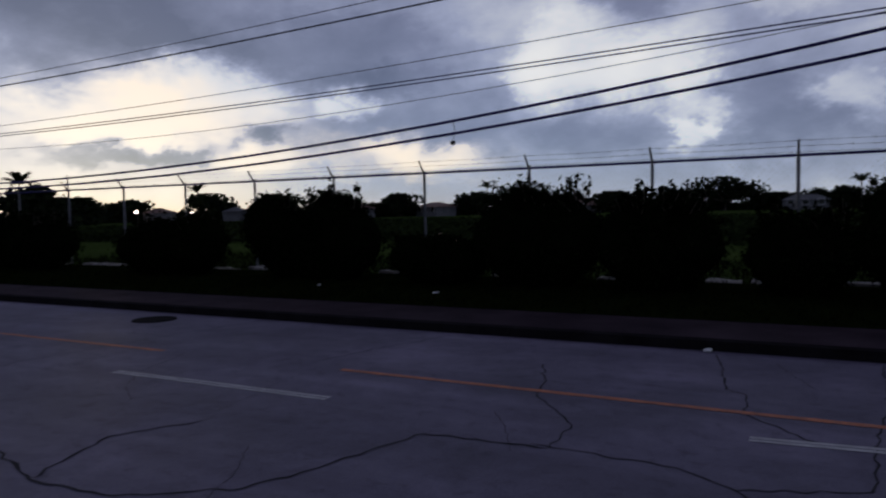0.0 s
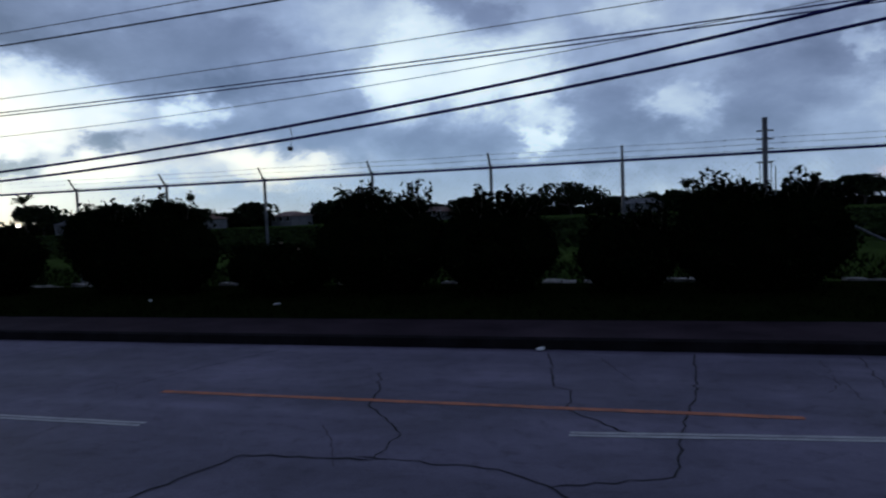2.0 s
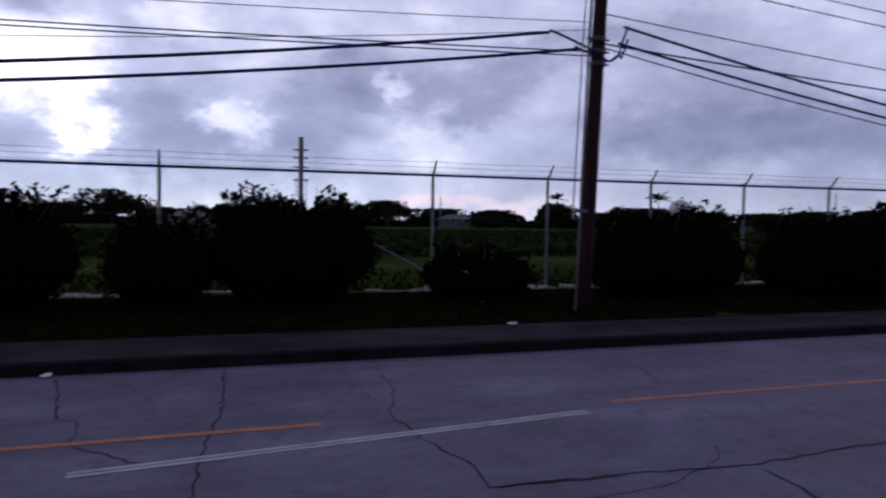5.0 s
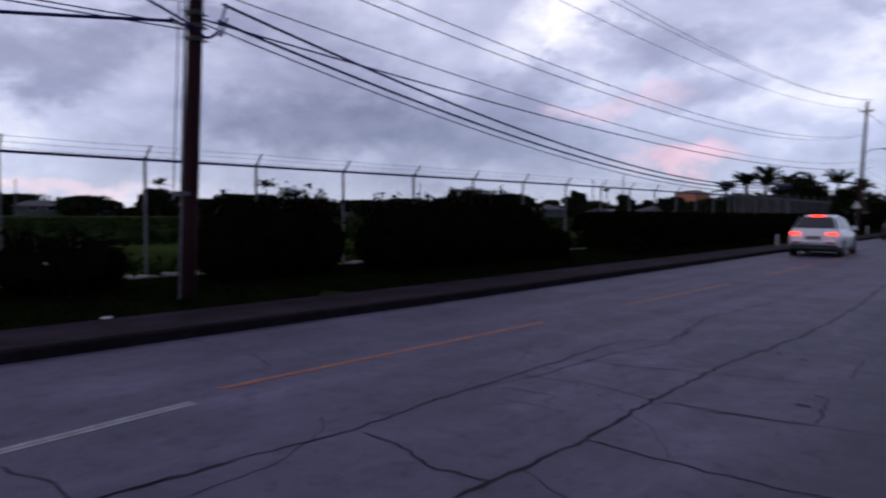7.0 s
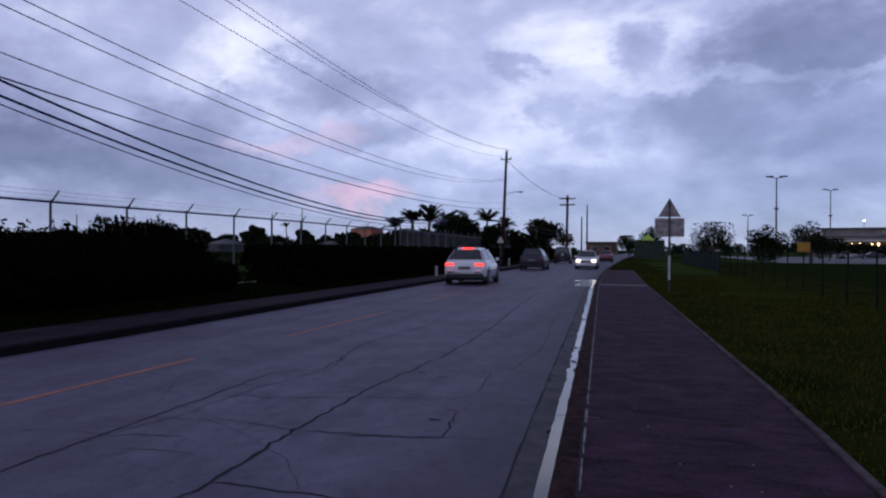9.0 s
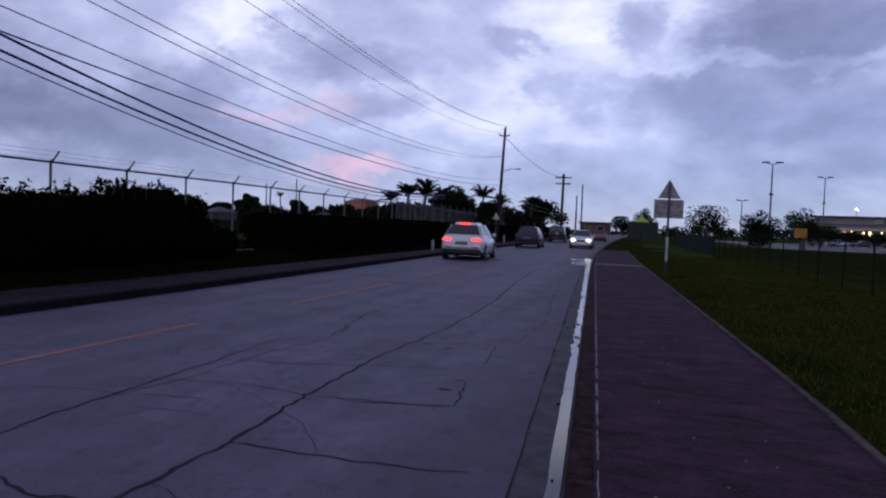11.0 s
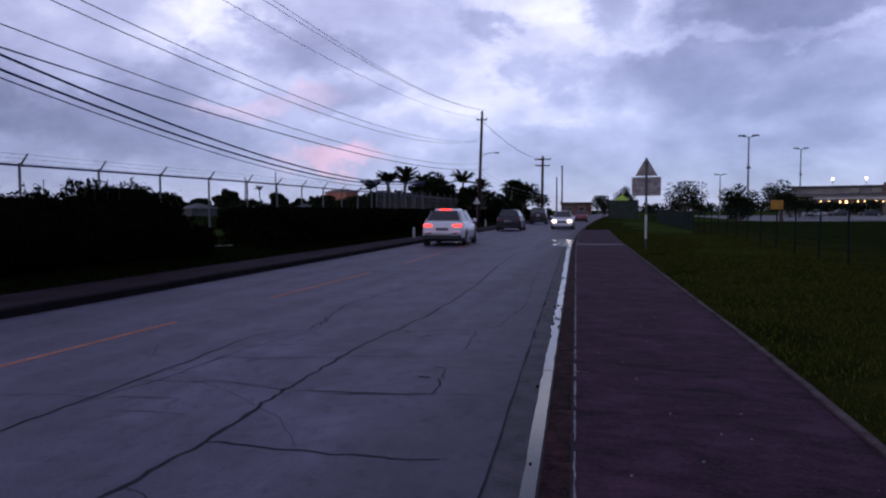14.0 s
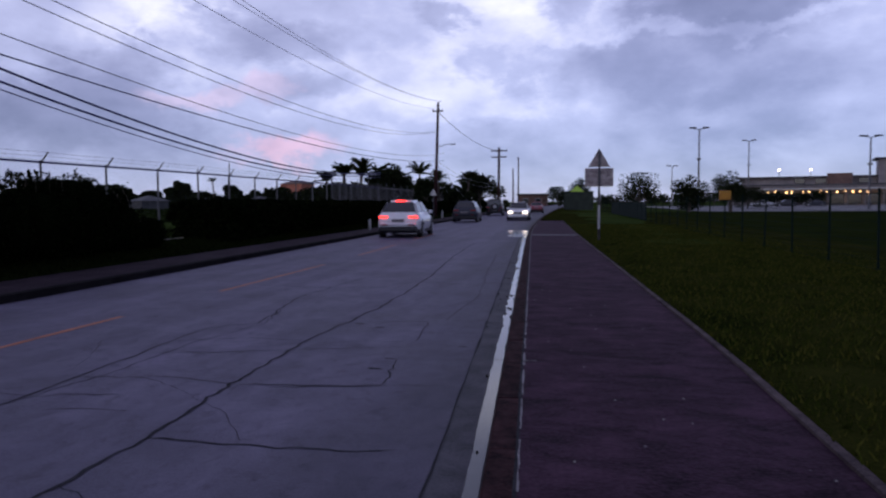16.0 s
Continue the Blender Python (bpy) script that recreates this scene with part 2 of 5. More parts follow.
M_EDGING = surf("worn_edging_concrete", (0.03, 0.022, 0.026), (0.13, 0.10, 0.10), 3.0, 50.0, 0.9, 0.4, spec=0.06)
M_OLIVE = surf("faded_olive_sheet", (0.030, 0.040, 0.034), (0.055, 0.068, 0.055), 1.0, 20.0, 0.8, 0.2, spec=0.1)
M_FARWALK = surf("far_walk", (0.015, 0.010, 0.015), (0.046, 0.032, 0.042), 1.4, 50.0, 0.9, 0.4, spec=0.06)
M_FARKERB = surf("dark_far_kerb", (0.006, 0.005, 0.006), (0.018, 0.016, 0.018), 2.0, 30.0, 0.9, 0.4, spec=0.05)
M_CRACK = surf("crack_filling", (0.016, 0.016, 0.019), (0.042, 0.042, 0.049), 8.0, 60.0, 0.95, 0.0, spec=0.1)
M_SEAL = surf("old_patch", (0.10, 0.097, 0.1), (0.15, 0.145, 0.15), 2.0, 60.0, 0.8, 0.3)
M_WATER = surf("gutter_water", (0.02, 0.02, 0.024), (0.04, 0.04, 0.045), 5.0, 30.0, 0.02, 0.03, rough2=0.14, spec=0.32)
M_YELLOW = surf("worn_yellow_paint", (0.22, 0.08, 0.05), (0.52, 0.16, 0.065), 6.0, 70.0, 0.7, 0.2)
M_WHITELINE = surf("worn_white_paint", (0.24, 0.24, 0.25), (0.46, 0.46, 0.47), 6.0, 70.0, 0.7, 0.2)
M_FIELD = surf("field_grass", (0.020, 0.034, 0.010), (0.046, 0.070, 0.018), 0.12, 4.0, 0.95, 0.6, spec=0.0, dist=0.2)
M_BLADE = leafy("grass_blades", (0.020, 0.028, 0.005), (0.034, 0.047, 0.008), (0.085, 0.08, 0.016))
# Verge blades and soil: darkness under the bushes put into the colour.
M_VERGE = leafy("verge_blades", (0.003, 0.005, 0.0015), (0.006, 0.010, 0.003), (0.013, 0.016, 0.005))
M_SOIL = surf("darkened_verge_soil", (0.003, 0.005, 0.0015), (0.009, 0.014, 0.004), 2.0, 40.0, 0.95, 0.6, spec=0.0)
M_LAWN = surf("thin_lawn_soil", (0.007, 0.012, 0.003), (0.036, 0.038, 0.009), 0.9, 26.0, 0.95, 0.6, spec=0.0)
M_SOIL_GRASS = surf("rough_dark_grass", (0.008, 0.014, 0.004), (0.022, 0.030, 0.008), 0.6, 14.0, 0.95, 0.6, spec=0.0)
M_WEED = leafy("dark_weeds", (0.010, 0.016, 0.006), (0.016, 0.026, 0.009), (0.028, 0.04, 0.013))
# Bush leaves and core: near-black shade put into the colour, below real foliage.
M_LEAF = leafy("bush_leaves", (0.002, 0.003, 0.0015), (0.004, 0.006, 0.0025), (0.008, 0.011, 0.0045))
M_FLOWER = leafy("pale_flowers", (0.45, 0.25, 0.22), (0.6, 0.4, 0.35), (0.7, 0.55, 0.45))
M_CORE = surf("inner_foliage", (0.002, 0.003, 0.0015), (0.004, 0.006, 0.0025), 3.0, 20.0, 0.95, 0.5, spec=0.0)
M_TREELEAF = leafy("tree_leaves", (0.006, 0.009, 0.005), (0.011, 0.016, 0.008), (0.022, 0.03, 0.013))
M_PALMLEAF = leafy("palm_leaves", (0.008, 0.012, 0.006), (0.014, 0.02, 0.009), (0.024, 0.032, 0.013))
M_BARK = surf("bark", (0.035, 0.028, 0.024), (0.10, 0.08, 0.065), 3.0, 30.0, 0.95, 0.8, stretch=(1, 1, 0.2))
M_POLE = surf("weathered_pole_wood", (0.016, 0.008, 0.010), (0.050, 0.022, 0.024), 5.0, 60.0, 0.9, 0.6, stretch=(1, 1, 0.12), spec=0.08)
M_CABLE = surf("black_cable", (0.007, 0.007, 0.07), (0.013, 0.013, 0.13), 3.0, 30.0, 0.6, 0.0, spec=0.2)
M_WIRE = surf("grey_wire", (0.08, 0.08, 0.10), (0.14, 0.14, 0.165), 3.0, 30.0, 0.5, 0.0, metal=0.4)
M_GALV = surf("galvanised_steel", (0.075, 0.078, 0.09), (0.14, 0.144, 0.155), 6.0, 40.0, 0.55, 0.1, metal=0.3)
M_RUSTSTEEL = surf("dull_steel", (0.05, 0.05, 0.06), (0.11, 0.11, 0.125), 6.0, 40.0, 0.6, 0.1, metal=0.5)
M_STONE = surf("pale_footing_concrete", (0.14, 0.13, 0.12), (0.30, 0.28, 0.26), 3.0, 40.0, 0.9, 0.6)
M_GREENPOST = surf("green_coated_steel", (0.004, 0.011, 0.010), (0.008, 0.018, 0.016), 6.0, 50.0, 0.8, 0.1, spec=0.04)
M_WHITE = surf("white_paint", (0.30, 0.30, 0.30), (0.55, 0.55, 0.54), 2.0, 40.0, 0.7, 0.2)
M_PALE = surf("pale_house_wall", (0.10, 0.10, 0.11), (0.19, 0.19, 0.195), 1.0, 20.0, 0.85, 0.2)
M_WALL = surf("rendered_wall", (0.075, 0.074, 0.08), (0.14, 0.138, 0.145), 0.8, 20.0, 0.85, 0.2)
M_ORANGE = surf("orange_wall", (0.42, 0.14, 0.09), (0.52, 0.2, 0.13), 0.8, 20.0, 0.85, 0.2)
M_ROOF = surf("roof_tiles", (0.10, 0.06, 0.05), (0.2, 0.12, 0.095), 1.2, 14.0, 0.85, 0.5)
M_TERMINAL = surf("dull_terminal_wall", (0.16, 0.145, 0.15), (0.26, 0.235, 0.24), 0.5, 12.0, 0.85, 0.2)
M_GREYROOF = surf("grey_sheet_roof", (0.04, 0.042, 0.048), (0.085, 0.088, 0.095), 1.2, 14.0, 0.7, 0.3)
M_GLASS = surf("dark_window_glass", (0.012, 0.013, 0.016), (0.02, 0.022, 0.026), 2.0, 10.0, 0.08, 0.0, spec=0.8)
M_ASPHALT = surf("lot_asphalt", (0.09, 0.088, 0.092), (0.16, 0.155, 0.16), 0.3, 30.0, 0.8, 0.3)
M_SIGNBACK = surf("sign_back_metal", (0.16, 0.13, 0.13), (0.34, 0.3, 0.3), 4.0, 30.0, 0.55, 0.1, metal=0.5)
M_BOARD = surf("weathered_board", (0.12, 0.09, 0.10), (0.42, 0.38, 0.38), 7.0, 22.0, 0.7, 0.2)
M_YSIGN = surf("yellow_sign_face", (0.30, 0.13, 0.008), (0.42, 0.2, 0.012), 5.0, 40.0, 0.6, 0.0)
M_LIME = surf("lime_sheet", (0.25, 0.42, 0.04), (0.36, 0.55, 0.06), 3.0, 30.0, 0.6, 0.1)
M_BLACK = plain("black_paint", (0.015, 0.015, 0.017), 0.5)
M_TYRE = surf("tyre_rubber", (0.012, 0.012, 0.013), (0.024, 0.024, 0.025), 8.0, 60.0, 0.85, 0.2)
M_RIM = plain("alloy_rim", (0.35, 0.35, 0.37), 0.35, 0.8)
M_CARWHITE = plain("white_car_paint", (0.78, 0.78, 0.80), 0.28, 0.0, 0.8)
M_CARDARK = plain("dark_blue_car_paint", (0.006, 0.009, 0.022), 0.35, 0.0, 0.2)
M_CARGREY = plain("charcoal_car_paint", (0.008, 0.009, 0.014), 0.35, 0.0, 0.2)
M_CARRED = plain("dull_red_car_paint", (0.28, 0.05, 0.07), 0.3, 0.0, 0.8)
M_CARSILVER = plain("silver_car_paint", (0.4, 0.41, 0.43), 0.3, 0.6, 0.6)
M_TAIL = glow("lit_tail_lamp", (1.0, 0.03, 0.02), 4.0)
M_TAILOFF = plain("red_lamp_lens", (0.25, 0.02, 0.02), 0.2)
M_HEAD = glow("lit_head_lamp", (1.0, 0.86, 0.70), 4.0)
M_HEADOFF = plain("clear_lamp_lens", (0.5, 0.5, 0.52), 0.15)
M_WARMLAMP = glow("warm_shop_lamp", (1.0, 0.58, 0.25), 5.0)
M_FLOOD = glow("flood_lamp", (1.0, 0.78, 0.72), 14.0)
M_LITTER = plain("pale_litter", (0.6, 0.6, 0.6), 0.7)
M_TAR = surf("manhole_iron", (0.006, 0.006, 0.007), (0.014, 0.013, 0.014), 6.0, 50.0, 0.9, 0.5, spec=0.03)

# ---- mesh tools ----


def link_mesh(name, me, material, parent=None, label="", smooth=False):
    if material:
        me.materials.append(material)
    if smooth:
        me.polygons.foreach_set("use_smooth", [True] * len(me.polygons))
    ob = new(name, me)
    if parent is not None:
        ob.parent = parent
    if label:
        ob["label"] = label
    return ob


def part(name, bm, material, parent=None, label="", smooth=False):
    me = bpy.data.meshes.new(name)
    bm.normal_update()
    bm.to_mesh(me)
    bm.free()
    return link_mesh(name, me, material, parent, label, smooth)


def raw(name, verts, faces, material, parent=None, label="", smooth=False):
    me = bpy.data.meshes.new(name)
    me.from_pydata([tuple(v) for v in verts], [], [tuple(int(i) for i in f) for f in faces])
    me.update()
    return link_mesh(name, me, material, parent, label, smooth)


def thing(name, loc, label, category, group="", rz=0.0):
    ob = new(name)
    ob.empty_display_size = 0.2
    ob.matrix_world = pose(*loc, 0, 0, rz)
    return tagged(ob, label, category, group)


def box(x0, x1, y0, y1, z0, z1, bevel=0.0, bm=None):
    own = bmesh.new()
    bmesh.ops.create_cube(own, size=1.0)
    for v in own.verts:
        v.co = Vector(((x0 + x1) / 2 + v.co.x * (x1 - x0), (y0 + y1) / 2 + v.co.y * (y1 - y0), (z0 + z1) / 2 + v.co.z * (z1 - z0)))
    if bevel:
        bmesh.ops.bevel(own, geom=own.edges[:], offset=bevel, segments=1, affect="EDGES")
    if bm is None:
        return own
    tmp = bpy.data.meshes.new("tmp")
    own.to_mesh(tmp)
    own.free()
    bm.from_mesh(tmp)
    bpy.data.meshes.remove(tmp)
    return bm


def tube(points, radii, sides=8, bm=None, cap=True):
    """A round bar along points; radii one number or one for each point."""
    bm = bm or bmesh.new()
    pts = [Vector(p) for p in points]
    if not hasattr(radii, "__len__"):
        radii = [radii] * len(pts)
    rings = []
    for i, p in enumerate(pts):
        way = (pts[min(i + 1, len(pts) - 1)] - pts[max(i - 1, 0)]).normalized()
        side = way.cross(Vector((0, 0, 1)))
        if side.length < 1e-3:
            side = way.cross(Vector((1, 0, 0)))
        side.normalize()
        up = side.cross(way).normalized()
        rings.append([bm.verts.new(p + radii[i] * (math.cos(a) * side + math.sin(a) * up))
                      for a in [2 * math.pi * k / sides for k in range(sides)]])
    for r0, r1 in zip(rings, rings[1:]):
        for k in range(sides):
            bm.faces.new((r0[k], r0[(k + 1) % sides], r1[(k + 1) % sides], r1[k]))
    if cap:
        bm.faces.new(rings[0][::-1])
        bm.faces.new(rings[-1])
    return bm


def strip(name, left, right, ys, z0, z1, material, parent=None, label="", zl=None):
    """A solid slab between two lines x = left(y) and x = right(y), its top at z1."""
    v, f = [], []
    for y in ys:
        a, b = left(y), right(y)
        za = z1 if zl is None else zl
        v += [(a, y, za), (b, y, z1), (b, y, z0), (a, y, z0)]
    for i in range(len(ys) - 1):
        o, q = 4 * i, 4 * i + 4
        for k in range(4):
            m = (k + 1) % 4
            f.append((o + k, o + m, q + m, q + k))
    f.append((3, 2, 1, 0))
    o = 4 * (len(ys) - 1)
    f.append((o, o + 1, o + 2, o + 3))
    ob = raw(name, v, f, material, parent, label)
    bm = bmesh.new()
    bm.from_mesh(ob.data)
    bmesh.ops.recalc_face_normals(bm, faces=bm.faces[:])
    bm.to_mesh(ob.data)
    bm.free()
    return ob


def leaves(centres, size, rng, aspect=1.7, flat=0.0):
    """Many small four-cornered leaves round the centres, as vertices and faces."""
    n = len(centres)
    a = rng.normal(size=(n, 3))
    a[:, 2] *= 1 - flat
    a /= np.linalg.norm(a, axis=1)[:, None]
    b = np.cross(a, rng.normal(size=(n, 3)))
    b /= np.linalg.norm(b, axis=1)[:, None]
    s = size * rng.uniform(0.6, 1.4, (n, 1))
    long, wide = a * s * aspect / 2, b * s / 2
    v = np.stack([centres - long, centres + wide + long * 0.1, centres + long, centres - wide + long * 0.1], 1).reshape(-1, 3)
    f = np.arange(4 * n).reshape(-1, 4)
    return v, f


# ---- lines of the road ----
def bend(y, knots):
    """A line through knots (y, x), straight between them."""
    return float(np.interp(y, [k[0] for k in knots], [k[1] for k in knots]))


NEAR = [(-400, 0.0), (0, 0.0), (28, -1.478), (33, -1.68), (38, -1.84), (44, -1.99), (52, -2.14), (60, -2.24), (75, -2.36), (100, -2.41), (160, -2.2), (400, 4.0)]
EDGE = [(-400, 1.7), (0, 1.7), (5, 1.615), (7, 1.56), (10, 1.405), (20.5, 0.9), (31.5, 0.376), (44, -0.1), (50, -0.3), (400, 6.0)]
FAR_SIDE = [(-400, -8.1), (10, -8.1), (40, -8.75), (67, -9.24), (96, -9.57), (130, -9.7), (160, -9.6), (400, -4.0)]


def near_kerb(y):
    return bend(y, NEAR)


def walk_edge(y):
    return bend(y, EDGE)


def far_kerb(y):
    return bend(y, FAR_SIDE)


def far_back(y):
    return far_kerb(y) - 1.4


def fence_line(y):
    return -12.62 + 0.03 * min(max(y - 13.0, 0.0), 9.0) - 0.03 * max(y - 22.0, 0.0)


YS = [-400, -120, -60, -40] + list(range(-30, 44, 2)) + list(range(44, 130, 6)) + [140, 150, 200, 300, 400]

# ground: one sheet to the horizon
COLS = [(lambda y: -2600, 0.3), (lambda y: -500, 0.3), (lambda y: -120, 0.3), (lambda y: -45, 0.3), (lambda y: -18, 0.3),
        (lambda y: fence_line(y) - 0.6, 0.34), (lambda y: fence_line(y) + 0.5, 0.36), (lambda y: far_back(y) - 1.0, 0.26),
        (lambda y: far_back(y) - 0.02, 0.145), (lambda y: far_back(y) + 0.1, -0.2), (lambda y: (walk_edge(y) if y <= 50 else near_kerb(y) + 0.2) - 0.1, -0.2),
        (lambda y: (walk_edge(y) if y <= 50 else near_kerb(y) + 0.2) + 0.06, 0.13), (lambda y: 4.0 + max(y - 160, 0) * 0.03, 0.12), (lambda y: 9.0, 0.05), (lambda y: 30.0, 0.0),
        (lambda y: 120.0, 0.0), (lambda y: 600.0, 0.0), (lambda y: 2600.0, 0.0)]
gy = [-2600, -900] + YS + [900, 2600]
gv = [(fx(y if -400 <= y <= 400 else math.copysign(400, y)), y, z + (0.03 * noise.noise((fx(0) * 0.3, y * 0.3, 0)) if z > 0.1 else 0))
      for y in gy for fx, z in COLS]
nc = len(COLS)
gf = [(r * nc + c, r * nc + c + 1, (r + 1) * nc + c + 1, (r + 1) * nc + c) for r in range(len(gy) - 1) for c in range(nc - 1)]
tagged(raw("ground", gv, gf, M_FIELD), "dark green grass field reaching the horizon", "ground", kind="structure")

road = tagged(strip("road", far_kerb, lambda y: near_kerb(y) - 0.315, YS, -0.15, 0.0, M_ROAD),
              "worn grey two-lane road with cracks", "road", kind="structure")
gutter = tagged(strip("gutter", lambda y: near_kerb(y) - 0.315, near_kerb, YS, -0.15, -0.004, M_GUTTER, zl=0.0),
                "concrete gutter beside the kerb", "gutter", kind="structure")
tagged(strip("lawn", lambda y: walk_edge(y) + 0.003 if y <= 50 else near_kerb(y) + 0.17, lambda y: 9.0, [k for k in YS if k >= -30 and k <= 200], -0.1, 0.075, M_LAWN, zl=0.15), "patchy soil under the thin lawn", "lawn", kind="structure")
tagged(strip("verge", lambda y: fence_line(y) + 0.5, lambda y: far_back(y) - 1.0, YS, 0.0, 0.283, M_SOIL, zl=0.383), "soil darkened to near black under the rough grass", "verge", kind="structure")
tagged(strip("verge_edge", lambda y: far_back(y) - 1.0, lambda y: far_back(y) - 0.005, YS, 0.0, 0.15, M_SOIL, zl=0.283), "soil darkened to near black beside the footpath", "verge", kind="structure")
WALK_YS = [k for k in YS if k <= 50]
tagged(strip("rough_lawn", lambda y: 9.003, lambda y: 120.0, [k for k in YS if -30 <= k <= 92], -0.1, 0.06, M_SOIL_GRASS, zl=0.072), "rough dark grass behind the mesh fence", "lawn", kind="structure")
pavement = tagged(strip("pavement", lambda y: near_kerb(y) + 0.155, lambda y: walk_edge(y) - 0.055, WALK_YS, -0.15, 0.15, M_WALK),
                  "stained maroon footpath", "pavement", kind="structure")
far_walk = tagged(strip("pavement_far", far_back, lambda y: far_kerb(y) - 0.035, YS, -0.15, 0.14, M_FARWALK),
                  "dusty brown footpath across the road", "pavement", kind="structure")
# The kerb strip is darker than the footpath behind it.
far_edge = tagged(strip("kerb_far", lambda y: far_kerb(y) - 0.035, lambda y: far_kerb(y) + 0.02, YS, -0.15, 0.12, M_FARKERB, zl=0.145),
                  "dark kerb across the road", "kerb", kind="structure")
edging = tagged(strip("edging", lambda y: walk_edge(y) - 0.055, walk_edge, WALK_YS, -0.15, 0.172, M_EDGING),
                "low concrete edging along the lawn", "edging", kind="structure")

# ---- near kerb, gutter water, markings, cracks ----
rng = np.random.default_rng(7)


def kerb_stones():
    """One stone a metre along the near kerb, with open joints."""
    prof = [(0.0, -0.15), (0.0, 0.135), (0.018, 0.152), (0.155, 0.152), (0.155, -0.15)]
    vs = [(x, y, z) for y in (0, 0.985) for x, z in prof]
    fs = [(k, (k + 1) % 5, 5 + (k + 1) % 5, 5 + k) for k in range(5)] + [(4, 3, 2, 1, 0), (5, 6, 7, 8, 9)]
    me = bpy.data.meshes.new("kerb_stone")
    me.from_pydata(vs, [], fs)
    bm = bmesh.new()
    bm.from_mesh(me)
    bmesh.ops.recalc_face_normals(bm, faces=bm.faces[:])
    bm.to_mesh(me)
    bm.free()
    me.materials.append(M_KERB)
    row = tagged(new("kerb_near"), "rust-stained kerb of concrete stones", "kerb", kind="structure")
    for i in range(-12, 75):
        ob = new("kerb_stone", me)
        ob.parent = row
        lift = 0.006 * noise.noise((i * 1.7, 0, 0))
        ob.matrix_world = pose(near_kerb(i), i, lift, 0, 0, math.degrees(math.atan(near_kerb(i) - near_kerb(i + 1))))
    strip("kerb_tail", near_kerb, lambda y: near_kerb(y) + 0.155, [75, 100, 130, 200, 400], -0.15, 0.15, M_KERB, row)


kerb_stones()


def ribbon(name, pts, widths, z, material, parent, jag=0.0, label=""):
    """A thin flat ribbon lying on the road along points."""
    v, f = [], []
    pts = [Vector((p[0], p[1], 0)) for p in pts]
    for i, p in enumerate(pts):
        way = (pts[min(i + 1, len(pts) - 1)] - pts[max(i - 1, 0)]).normalized()
        side = Vector((way.y, -way.x, 0))
        w = widths[i] if hasattr(widths, "__len__") else widths
        a, b = (random.uniform(-jag, jag), random.uniform(-jag, jag)) if jag else (0, 0)
        v += [p + side * (w / 2 + a) + Vector((0, 0, z)), p - side * (w / 2 + b) + Vector((0, 0, z))]
    for i in range(len(pts) - 1):
        f.append((2 * i, 2 * i + 2, 2 * i + 3, 2 * i + 1))
    ob = raw(name, v, f, material, parent, label)
    return ob


# pale broken mortar line behind the kerb
y = 1.0
while y < 60:
    n = random.uniform(0.25, 1.1)
    pts = [(near_kerb(y + k * n / 6) + 0.17 + 0.006 * noise.noise((0, (y + k * n / 6) * 5, 3)), y + k * n / 6) for k in range(7)]
    ribbon("joint_mortar", pts, random.uniform(0.008, 0.017), 0.1565, M_JOINT, pavement, 0.004)
    y += n + random.uniform(0.02, 0.22)
ribbon("joint_gap", [(near_kerb(k * 0.5) + 0.158, k * 0.5) for k in range(0, 100)], 0.02, 0.1555, M_CRACK, pavement, 0.003)

# standing water along the kerb, smooth at first, then broken, and a puddle further on
pts, wid = [], []
for k in range(0, 660):
    y = 1.0 + 0.05 * k
    rough = min(1.0, max(0.12, (y - 5.5) / 4.0))
    w = 0.086 + 0.012 * noise.noise((y * 0.4, 1, 0)) + rough * (0.04 * noise.noise((y * 1.1, 4, 0)) + 0.035 * noise.noise((y * 3.1, 8, 0)) + 0.03 * noise.noise((y * 7.0, 2, 5)))
    w += 0.004 * max(y - 14, 0) * (1 + noise.noise((y * 1.3, 7, 7)))
    w = max(w, 0.02)
    off = 0.03 + rough * max(0.0, 0.05 * noise.noise((y * 2.1, 3, 9)))
    pts.append((near_kerb(y) - off - w / 2, y))
    wid.append(w)
tagged(ribbon("gutter_water", pts, wid, 0.003, M_WATER, None), "shallow rainwater lying along the kerb", "water", kind="structure")
for cy, reach, half, seed in ((32.5, 0.36, 2.6, 5), (35.2, 0.42, 1.5, 11)):
    pud = []
    for k in range(48):
        a = k * math.pi / 24
        wob = 1 + 0.45 * noise.noise((math.cos(a) * 2.5, math.sin(a) * 2.5, seed)) + 0.3 * noise.noise((math.cos(a) * 6, math.sin(a) * 6, seed))
        y = cy + half * math.sin(a) * wob
        pud.append((near_kerb(y) - 0.02 - reach * (1 + math.cos(a)) * wob, y, 0.006 + 0.0004 * seed))
    tagged(raw("puddle", pud, [tuple(range(48))], M_WATER), "rain puddle at the edge of the road", "puddle", kind="structure")
for k in range(26):
    y = random.uniform(3.5, 24)
    s = random.uniform(0.008, 0.02)
    bm = bmesh.new()
    bmesh.ops.create_icosphere(bm, subdivisions=1, radius=s)
    ob = part("pebble", bm, M_TAR, gutter)
    ob.location = (near_kerb(y) - random.uniform(0.03, 0.3), y, 0.006)
# damp darker band and seam between gutter and road
ribbon("gutter_seam", [(near_kerb(k * 0.4) - 0.315 + 0.012 * noise.noise((0, k * 0.5, 0)), k * 0.4) for k in range(-10, 170)], 0.016, 0.004, M_CRACK, road, 0.009)
for k in range(2, 20):
    y = k * 3.0 + 0.8
    ribbon("gutter_joint", [(near_kerb(y) - 0.29 + 0.04 * i, y + 0.01 * random.uniform(-1, 1)) for i in range(8)], 0.012, 0.0045, M_CRACK, gutter, 0.002)
